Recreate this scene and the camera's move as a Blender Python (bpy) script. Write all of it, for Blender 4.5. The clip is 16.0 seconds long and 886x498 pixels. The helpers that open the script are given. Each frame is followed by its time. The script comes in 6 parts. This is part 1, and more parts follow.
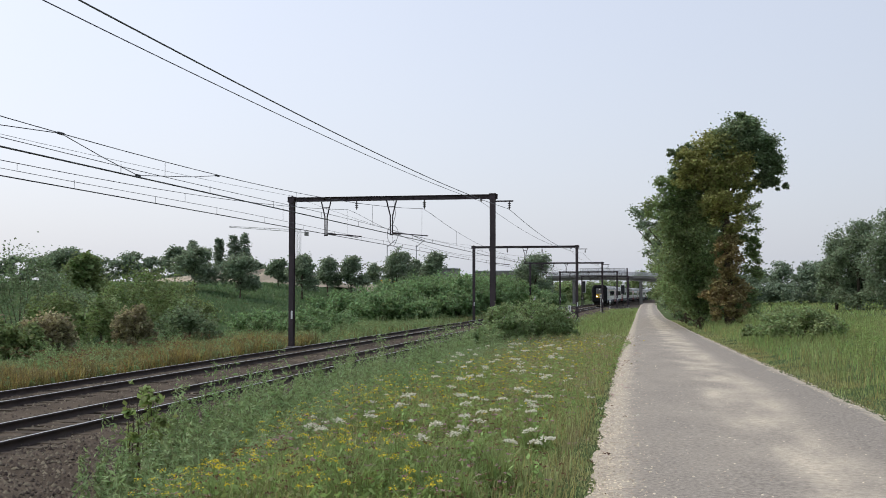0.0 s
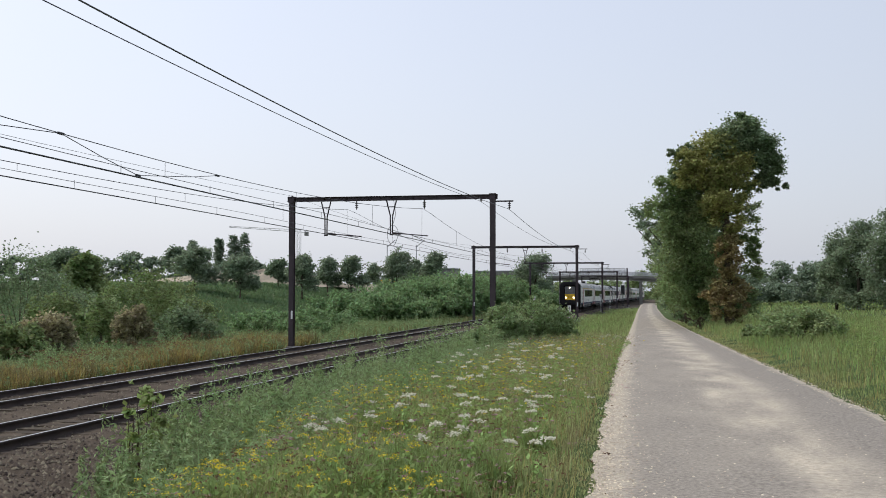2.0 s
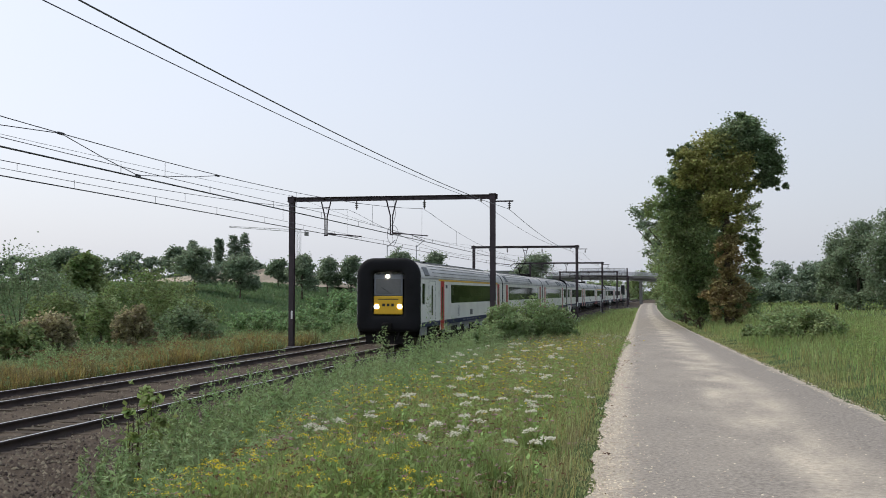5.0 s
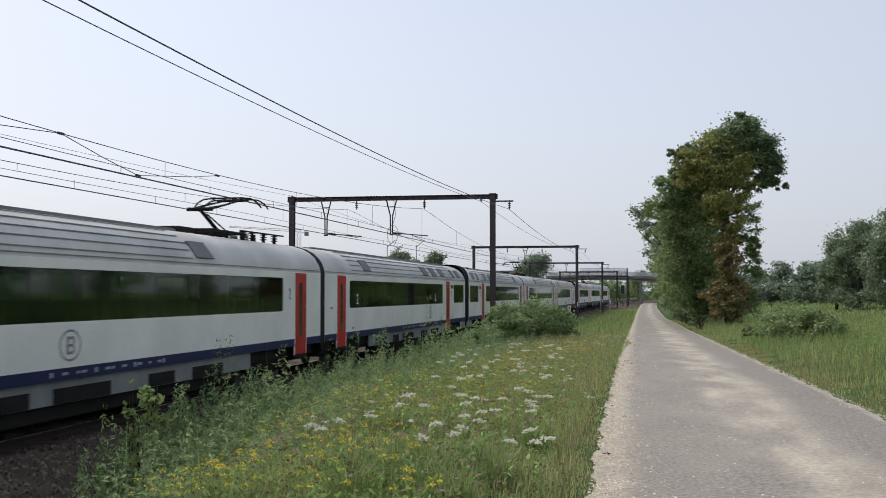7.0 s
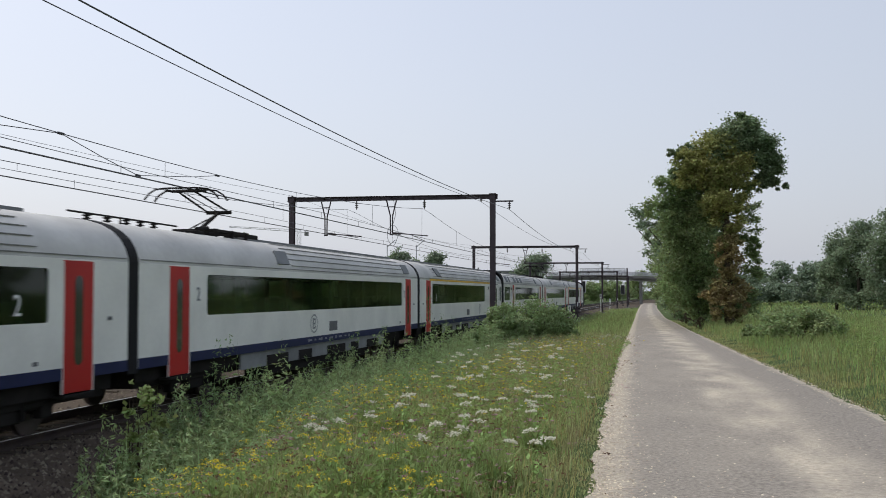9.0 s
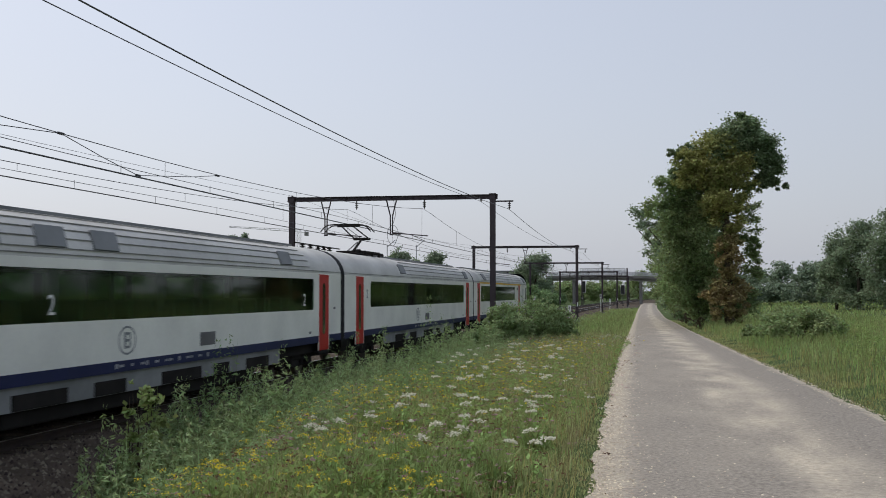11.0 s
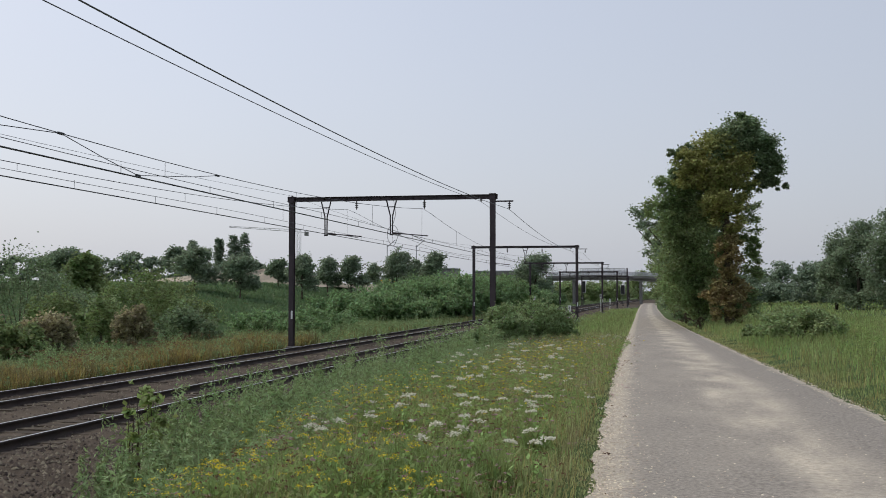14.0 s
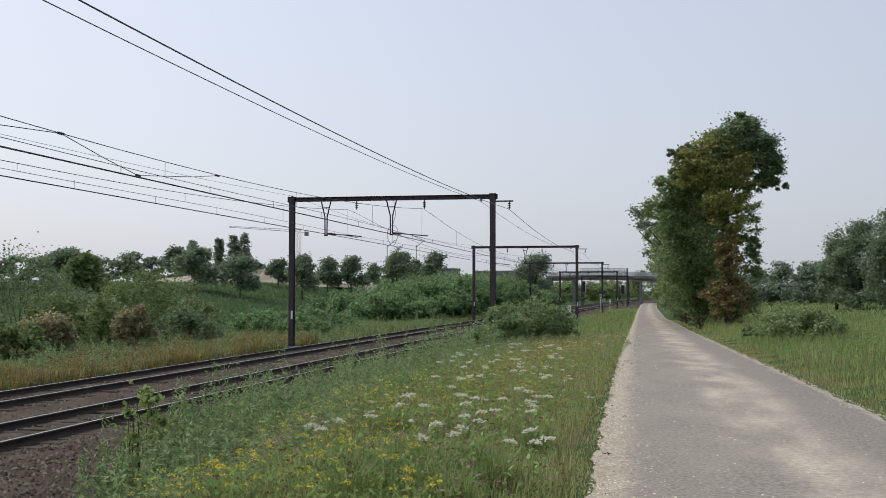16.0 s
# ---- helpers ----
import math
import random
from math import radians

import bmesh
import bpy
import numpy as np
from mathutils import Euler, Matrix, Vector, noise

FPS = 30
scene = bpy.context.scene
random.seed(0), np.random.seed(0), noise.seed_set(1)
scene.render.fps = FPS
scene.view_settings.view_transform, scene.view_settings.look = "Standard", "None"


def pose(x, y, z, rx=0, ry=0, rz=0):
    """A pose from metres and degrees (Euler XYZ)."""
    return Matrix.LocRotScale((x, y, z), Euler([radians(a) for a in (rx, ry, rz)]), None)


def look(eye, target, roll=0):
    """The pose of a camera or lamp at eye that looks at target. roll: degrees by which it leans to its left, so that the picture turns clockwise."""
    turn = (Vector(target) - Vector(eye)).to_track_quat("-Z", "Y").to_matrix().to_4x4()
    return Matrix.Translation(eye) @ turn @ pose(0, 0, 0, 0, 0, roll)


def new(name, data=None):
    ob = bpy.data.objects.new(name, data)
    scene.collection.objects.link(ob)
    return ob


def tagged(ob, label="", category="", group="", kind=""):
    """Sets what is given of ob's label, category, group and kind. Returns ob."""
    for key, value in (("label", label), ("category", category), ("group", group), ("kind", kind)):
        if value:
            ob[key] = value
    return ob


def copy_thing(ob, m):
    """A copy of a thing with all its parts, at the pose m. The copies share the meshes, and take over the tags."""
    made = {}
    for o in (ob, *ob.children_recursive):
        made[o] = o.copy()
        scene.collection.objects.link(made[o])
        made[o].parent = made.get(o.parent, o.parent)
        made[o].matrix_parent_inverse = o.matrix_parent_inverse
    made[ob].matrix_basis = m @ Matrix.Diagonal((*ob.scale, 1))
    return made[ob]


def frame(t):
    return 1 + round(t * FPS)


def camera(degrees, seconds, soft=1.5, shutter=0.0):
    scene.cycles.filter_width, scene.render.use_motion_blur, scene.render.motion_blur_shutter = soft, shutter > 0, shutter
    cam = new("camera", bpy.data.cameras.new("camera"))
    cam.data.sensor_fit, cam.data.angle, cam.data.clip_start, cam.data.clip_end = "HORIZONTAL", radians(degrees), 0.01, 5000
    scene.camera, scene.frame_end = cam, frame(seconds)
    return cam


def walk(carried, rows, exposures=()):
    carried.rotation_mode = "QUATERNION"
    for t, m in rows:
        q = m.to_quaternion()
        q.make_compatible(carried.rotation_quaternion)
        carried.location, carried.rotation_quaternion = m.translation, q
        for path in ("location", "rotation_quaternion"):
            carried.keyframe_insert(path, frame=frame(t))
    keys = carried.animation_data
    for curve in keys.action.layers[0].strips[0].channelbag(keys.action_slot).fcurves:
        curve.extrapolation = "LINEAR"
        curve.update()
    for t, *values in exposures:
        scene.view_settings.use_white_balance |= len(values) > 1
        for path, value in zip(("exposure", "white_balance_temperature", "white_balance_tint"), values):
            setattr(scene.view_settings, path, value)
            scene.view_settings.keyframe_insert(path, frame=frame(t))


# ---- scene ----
cam = camera(43.91, 16.0, soft=0.9, shutter=0.12)
EYE = Vector((0.0, 0.0, 2.47))
YAW, TILT = math.atan2(366, 1945), math.atan2(78, 1945)
AIM = EYE + Vector((-math.sin(YAW) * math.cos(TILT), math.cos(YAW) * math.cos(TILT), math.sin(TILT)))
EXPOSURES = [(0.0, 0.0), (4.0, 0.0), (7.0, -0.03), (9.0, -0.12), (12.5, -0.32), (13.5, -0.30), (14.5, -0.26), (15.0, -0.24), (16.0, -0.15)]
walk(cam, [(0.0, look(EYE, AIM)), (16.0, look(EYE, AIM))], EXPOSURES)

# ---- world and sun: hazy, nearly overcast sky ----
SUN_AZ, SUN_EL = radians(-70), radians(48)      # from the left, behind thin cloud
world = bpy.data.worlds.new("sky")
scene.world = world
world.use_nodes = True
wn, wl = world.node_tree.nodes, world.node_tree.links
sky = wn.new("ShaderNodeTexSky")
sky.sky_type, sky.sun_disc = "NISHITA", False
sky.sun_elevation, sky.sun_rotation = SUN_EL, SUN_AZ
sky.air_density, sky.dust_density, sky.ozone_density = 1.0, 4.0, 1.0
wtc = wn.new("ShaderNodeTexCoord")
wsep = wn.new("ShaderNodeSeparateXYZ")
wl.new(wtc.outputs["Generated"], wsep.inputs[0])
cloud = wn.new("ShaderNodeTexNoise")
cloud.inputs["Scale"].default_value, cloud.inputs["Detail"].default_value = 1.6, 3.0
wl.new(wtc.outputs["Generated"], cloud.inputs["Vector"])
wramp = wn.new("ShaderNodeValToRGB")
wramp.color_ramp.elements[0].position, wramp.color_ramp.elements[0].color = 0.0, (0.72, 0.76, 0.85, 1)
wramp.color_ramp.elements[1].position, wramp.color_ramp.elements[1].color = 0.55, (0.60, 0.68, 0.90, 1)
wl.new(wsep.outputs["Z"], wramp.inputs[0])
wmul = wn.new("ShaderNodeMix")
wmul.data_type, wmul.blend_type = "RGBA", "MIX"
wl.new(cloud.outputs["Fac"], wmul.inputs["Factor"])
wl.new(wramp.outputs[0], wmul.inputs["A"])
wmul.inputs["B"].default_value = (0.74, 0.78, 0.88, 1)
veil = wn.new("ShaderNodeBackground")
# the haze is brighter on the sun's side
wside = wn.new("ShaderNodeMapRange")
wside.inputs["From Min"].default_value, wside.inputs["From Max"].default_value = -0.4, 0.6
wside.inputs["To Min"].default_value, wside.inputs["To Max"].default_value = 0.83, 0.64
wl.new(wsep.outputs["X"], wside.inputs["Value"])
wl.new(wside.outputs[0], veil.inputs["Strength"])
wl.new(wmul.outputs["Result"], veil.inputs["Color"])
clear = wn.new("ShaderNodeBackground")
clear.inputs["Strength"].default_value = 0.05
wl.new(sky.outputs[0], clear.inputs["Color"])
wadd = wn.new("ShaderNodeAddShader")
wl.new(veil.outputs[0], wadd.inputs[0])
wl.new(clear.outputs[0], wadd.inputs[1])
wl.new(wadd.outputs[0], wn["World Output"].inputs["Surface"])

sun = new("sun", bpy.data.lights.new("sun", "SUN"))
sun.data.energy, sun.data.angle, sun.data.color = 2.25, radians(16), (1.0, 0.94, 0.84)
sun_dir = Vector((math.sin(SUN_AZ) * math.cos(SUN_EL), math.cos(SUN_AZ) * math.cos(SUN_EL), math.sin(SUN_EL)))
sun.matrix_world = look(sun_dir * 300, (0, 0, 0))


# ---- materials ----
def material(name, base, rough=0.8, metal=0.0, var=0.25, scale=3.0, fine=40.0, bump=0.0, island=0.0, obj=0.0,
             other=None, spec=0.5, sss=0.0):
    """Procedural material: two scales of noise, optional second colour, variation per island or object."""
    m = bpy.data.materials.new(name)
    m.use_nodes = True
    n, l = m.node_tree.nodes, m.node_tree.links
    b = n["Principled BSDF"]
    b.inputs["Roughness"].default_value, b.inputs["Metallic"].default_value = rough, metal
    b.inputs["Specular IOR Level"].default_value = spec
    geo = n.new("ShaderNodeNewGeometry")
    big, small = n.new("ShaderNodeTexNoise"), n.new("ShaderNodeTexNoise")
    big.inputs["Scale"].default_value, small.inputs["Scale"].default_value = scale, fine
    big.inputs["Detail"].default_value, small.inputs["Detail"].default_value = 4, 3
    tc = n.new("ShaderNodeTexCoord")
    for tex in (big, small):
        l.new(tc.outputs["Object"], tex.inputs["Vector"])
    mix = n.new("ShaderNodeMix")
    mix.data_type = "RGBA"
    c = Vector(base)
    o = Vector(other) if other else c * (1 - var)
    mix.inputs["A"].default_value, mix.inputs["B"].default_value = (*c, 1), (*o, 1)
    ramp = n.new("ShaderNodeMapRange")
    ramp.inputs["From Min"].default_value, ramp.inputs["From Max"].default_value = 0.35, 0.65
    l.new(big.outputs["Fac"], ramp.inputs["Value"])
    l.new(ramp.outputs[0], mix.inputs["Factor"])
    hsv = n.new("ShaderNodeHueSaturation")
    l.new(mix.outputs["Result"], hsv.inputs["Color"])
    val = n.new("ShaderNodeMath")
    val.operation = "MULTIPLY_ADD"
    val.inputs[1].default_value, val.inputs[2].default_value = var, 1 - var / 2
    l.new(small.outputs["Fac"], val.inputs[0])
    last = val
    if island or obj:
        src = geo.outputs["Random Per Island"] if island else n.new("ShaderNodeObjectInfo").outputs["Random"]
        k = island or obj
        add = n.new("ShaderNodeMath")
        add.operation = "MULTIPLY_ADD"
        add.inputs[1].default_value, add.inputs[2].default_value = k, 1 - k / 2
        l.new(src, add.inputs[0])
        mul = n.new("ShaderNodeMath")
        mul.operation = "MULTIPLY"
        l.new(val.outputs[0], mul.inputs[0])
        l.new(add.outputs[0], mul.inputs[1])
        last = mul
        hue = n.new("ShaderNodeMath")
        hue.operation = "MULTIPLY_ADD"
        hue.inputs[1].default_value, hue.inputs[2].default_value = 0.05 * k, 0.5 - 0.025 * k
        l.new(src, hue.inputs[0])
        l.new(hue.outputs[0], hsv.inputs["Hue"])
    l.new(last.outputs[0], hsv.inputs["Value"])
    l.new(hsv.outputs[0], b.inputs["Base Color"])
    if bump:
        bp = n.new("ShaderNodeBump")
        bp.inputs["Strength"].default_value, bp.inputs["Distance"].default_value = bump, 0.02
        l.new(small.outputs["Fac"], bp.inputs["Height"])
        l.new(bp.outputs[0], b.inputs["Normal"])
    if sss:
        tr = n.new("ShaderNodeBsdfTranslucent")
        l.new(hsv.outputs[0], tr.inputs["Color"])
        ms = n.new("ShaderNodeMixShader")
        ms.inputs[0].default_value = sss
        l.new(b.outputs[0], ms.inputs[1])
        l.new(tr.outputs[0], ms.inputs[2])
        l.new(ms.outputs[0], n["Material Output"].inputs["Surface"])
    return m


def leaf_mat(name, base, other=None, k=0.9, scale=0.5):
    return material(name, base, rough=0.6, var=0.3, scale=scale, fine=9.0, island=k, other=other, sss=0.4, spec=0.2)


# soil colour is lowered to include the self-shading of grass
M_SOIL = material("meadow_soil", (0.052, 0.085, 0.03), 0.95, scale=0.12, fine=3.0, var=0.35, other=(0.07, 0.095, 0.036), bump=0.6, spec=0.05)
M_BALLAST = material("ballast", (0.11, 0.088, 0.066), 0.95, scale=0.8, fine=30.0, var=0.7, other=(0.055, 0.043, 0.032), bump=1.0, spec=0.1)
M_STONE = material("ballast_stone", (0.125, 0.102, 0.08), 0.9, scale=2.0, fine=30.0, var=0.3, island=1.4, spec=0.15)
M_PEBBLE = material("pale_pebble", (0.55, 0.47, 0.36), 0.9, scale=2.0, fine=30.0, var=0.3, island=0.8)
M_SLEEPER = material("concrete_sleeper", (0.085, 0.068, 0.05), 0.9, scale=3.0, fine=40.0, var=0.4, obj=0.5, bump=0.3, spec=0.15)
M_RAIL_WEB = material("rusty_rail", (0.055, 0.038, 0.03), 0.85, 0.2, scale=2.0, fine=40.0, var=0.4)
M_RAIL_TOP = material("polished_rail_head", (0.55, 0.55, 0.55), 0.28, 1.0, scale=1.0, fine=20.0, var=0.15)
M_STEEL = material("brown_painted_steel", (0.060, 0.042, 0.046), 0.6, 0.1, scale=1.2, fine=25.0, var=0.35)
M_WIRE = material("dark_copper_wire", (0.10, 0.10, 0.105), 0.6, 0.2, scale=1.0, fine=10.0, var=0.2)
M_INSUL = material("brown_insulator", (0.05, 0.03, 0.025), 0.3, scale=5.0, fine=30.0, var=0.2)
M_SIGN = material("white_enamel", (0.8, 0.8, 0.78), 0.5, scale=2.0, fine=20.0, var=0.1)
M_BLACK = material("black_paint", (0.018, 0.018, 0.018), 0.5, scale=2.0, fine=20.0, var=0.2)
M_CONCRETE = material("bridge_concrete", (0.24, 0.23, 0.21), 0.9, scale=0.3, fine=6.0, var=0.3)
M_GALV = material("galvanised_steel", (0.42, 0.43, 0.44), 0.5, 0.5, scale=0.5, fine=10.0, var=0.2)
M_BARK = material("bark", (0.10, 0.075, 0.05), 0.95, scale=2.0, fine=14.0, var=0.5, bump=0.8)
M_GRASS = leaf_mat("verge_grass", (0.29, 0.345, 0.13), (0.38, 0.375, 0.175))
M_DRY = leaf_mat("dry_grass", (0.40, 0.33, 0.14), (0.28, 0.25, 0.10))
M_WEED = leaf_mat("mugwort_leaf", (0.20, 0.285, 0.115), (0.28, 0.35, 0.165))
M_CLOVER = leaf_mat("broad_leaf", (0.23, 0.33, 0.10), (0.30, 0.37, 0.13))
M_WHITE_FL = leaf_mat("white_petal", (0.80, 0.78, 0.64), k=0.2)
M_YELLOW_FL = leaf_mat("yellow_petal", (0.85, 0.68, 0.05), k=0.2)
M_PURPLE_FL = leaf_mat("clover_petal", (0.36, 0.21, 0.24), (0.30, 0.20, 0.17), k=0.6)
M_FIELD = leaf_mat("field_grass", (0.11, 0.19, 0.085), (0.14, 0.20, 0.09), k=0.3)
M_SEED = leaf_mat("brown_seed_head", (0.16, 0.09, 0.05), (0.22, 0.14, 0.08))
M_RUST_GRASS = leaf_mat("rusty_dry_grass", (0.30, 0.225, 0.08), (0.20, 0.19, 0.075))
M_SAND = material("sandy_earth", (0.42, 0.36, 0.27), 0.95, scale=0.15, fine=1.5, var=0.4, bump=0.5)


# ---- helpers of this scene ----
def part(name, bm, mat, parent=None, label="", smooth=False):
    """Link a bmesh as one mesh object, under a thing or a part."""
    me = bpy.data.meshes.new(name)
    bm.to_mesh(me)
    bm.free()
    me.materials.append(mat)
    if smooth:
        me.polygons.foreach_set("use_smooth", [True] * len(me.polygons))
    ob = new(name, me)
    if parent is not None:
        ob.parent = parent
    if label:
        tagged(ob, label)
    return ob


def empty(name, m=None):
    ob = new(name)
    ob.empty_display_size = 0.3
    if m is not None:
        ob.matrix_basis = m
    return ob


def box(bm, cx, cy, cz, sx, sy, sz, rot=None, bevel=0.0):
    m = Matrix.Translation((cx, cy, cz)) @ (rot or Matrix.Identity(4)) @ Matrix.Diagonal((sx, sy, sz, 1))
    made = bmesh.ops.create_cube(bm, size=1, matrix=m)["verts"]
    if bevel:
        edges = list({e for v in made for e in v.link_edges})
        bmesh.ops.bevel(bm, geom=edges, offset=bevel, segments=2, affect="EDGES", profile=0.5)
    return bm


def rod(bm, a, b, r, r2=None, seg=8):
    a, b = Vector(a), Vector(b)
    d = b - a
    m = Matrix.Translation((a + b) / 2) @ d.to_track_quat("Z", "Y").to_matrix().to_4x4()
    bmesh.ops.create_cone(bm, cap_ends=True, segments=seg, radius1=r, radius2=r if r2 is None else r2, depth=d.length, matrix=m)
    return bm


def sweep(bm, pts, r, seg=5):
    """A tube along a chain of points."""
    rings = []
    for i, p in enumerate(pts):
        d = (Vector(pts[min(i + 1, len(pts) - 1)]) - Vector(pts[max(i - 1, 0)])).normalized()
        side = d.cross(Vector((0, 0, 1)))
        side = side.normalized() if side.length > 1e-4 else Vector((1, 0, 0))
        up = side.cross(d)
        rings.append([bm.verts.new(Vector(p) + r * (math.cos(k * math.tau / seg) * side + math.sin(k * math.tau / seg) * up)) for k in range(seg)])
    for a, b in zip(rings, rings[1:]):
        for k in range(seg):
            bm.faces.new((a[k], a[(k + 1) % seg], b[(k + 1) % seg], b[k]))
    return bm


def raw_mesh(name, verts, faces, mats, smooth=False, face_mat=None):
    """A mesh straight from arrays; all faces have the same number of corners."""
    verts, faces = np.asarray(verts, dtype=np.float32), np.asarray(faces, dtype=np.int32)
    me = bpy.data.meshes.new(name)
    k = faces.shape[1]
    me.vertices.add(len(verts))
    me.vertices.foreach_set("co", verts.ravel())
    me.loops.add(faces.size)
    me.loops.foreach_set("vertex_index", faces.ravel())
    me.polygons.add(len(faces))
    me.polygons.foreach_set("loop_start", np.arange(0, faces.size, k, dtype=np.int32))
    for m in mats:
        me.materials.append(m)
    if face_mat is not None:
        me.polygons.foreach_set("material_index", np.asarray(face_mat, dtype=np.int32))
    if smooth:
        me.polygons.foreach_set("use_smooth", np.ones(len(faces), dtype=bool))
    me.update(calc_edges=True)
    me.validate()
    return me


rng = np.random.default_rng(7)


def track_dx(y):
    """Sideways shift of the tracks: a faint drift and a wide curve far off."""
    y = np.asarray(y, dtype=float)
    far = np.clip(y - 80, 0, 260)
    return 0.0043 * y + far ** 2 / 14000 + np.clip(y - 340, 0, None) * 0.037


NEAR_TRACK, FAR_TRACK = -11.45, -15.40


def path_z(y):
    return 0.87 - np.clip(np.asarray(y, dtype=float) - 10, 0, 125) * 0.0105


def path_edges(y):
    y = np.asarray(y, dtype=float)
    left = np.interp(y, [-60, 0, 9, 14.8, 37, 160, 275, 400], [-0.55, -0.45, -0.50, -0.63, -0.95, -2.0, -2.3, -1.0])
    right = np.interp(y, [-60, 0, 9, 15.2, 23.8, 50, 134, 222, 400], [3.4, 3.35, 3.25, 3.14, 3.01, 2.58, 1.75, 1.3, 2.5])
    return left, right


def smoothstep(a, b, x):
    k = np.clip((np.asarray(x, dtype=float) - a) / (b - a), 0, 1)
    return k * k * (3 - 2 * k)


def ground_z(x, y):
    """Height of the ground: railway formation, verge, path, meadow on one side and a raised field on the other."""
    x, y = np.asarray(x, dtype=float), np.asarray(y, dtype=float)
    u = x - track_dx(y)
    pz = path_z(y)
    left, right = path_edges(y)
    toe = 1.9 * np.clip((16 - y) / 7, 0, 1)
    k = np.clip((u + 7.6 - toe) / (3.6 - 0.4 * toe), 0, 1)
    verge = -0.62 + (pz - 0.06 + 0.62) * k * k * (3 - 2 * k)
    meadow = pz - 0.06 + 0.28 * smoothstep(0.3, 4.5, x - right) + (1.75 - pz) * smoothstep(3, 70, x - right)
    z = np.where(x > right - 0.1, meadow, np.where(u > -8.6, verge, -0.62))
    crest = np.clip(2.5 + 0.0085 * y, 2.2, 5.2)
    z = np.where(u < -17.5, -0.62 + 0.17 * smoothstep(-17.5, -19, u) - 0.5 * smoothstep(-22, -34, u) + (crest + 0.95) * smoothstep(-36, -78, u), z)
    return z


# ---- ground ----
def build_ground():
    xs = np.unique(np.concatenate([np.linspace(-2500, -140, 24), np.linspace(-140, -24, 60), np.linspace(-24, 14, 96), np.linspace(14, 90, 40), np.linspace(90, 2500, 24)]))
    ys = np.unique(np.concatenate([np.linspace(-900, -30, 16), np.linspace(-30, 5, 14), np.linspace(5, 70, 110), np.linspace(70, 360, 110), np.linspace(360, 3500, 24)]))
    gx, gy = np.meshgrid(xs, ys)
    gz = ground_z(gx, gy)
    wob = 0.05 * np.sin(gx * 1.7 + gy * 0.9) * np.cos(gy * 1.3 - gx * 0.6) + 0.04 * np.sin(gx * 3.1 - gy * 2.3)
    left, right = path_edges(gy)
    off = np.clip(np.maximum(left - gx, gx - right) * 1.5, 0, 1)
    u = gx - track_dx(gy)
    off = off * np.where((u > -20) & (u < -8.4), 0.0, 1.0)
    gz = gz + wob * off - 0.02 * (off < 0.01)
    v = np.stack([gx, gy, gz], -1).reshape(-1, 3)
    nx, ny = len(xs), len(ys)
    i = (np.arange(ny - 1)[:, None] * nx + np.arange(nx - 1)[None, :]).ravel()
    f = np.stack([i, i + 1, i + nx + 1, i + nx], -1)
    ob = new("ground", raw_mesh("ground", v, f, [M_SOIL], smooth=True))
    tagged(ob, "rough green meadow ground with bare earth between the grass", "ground", kind="structure")


build_ground()


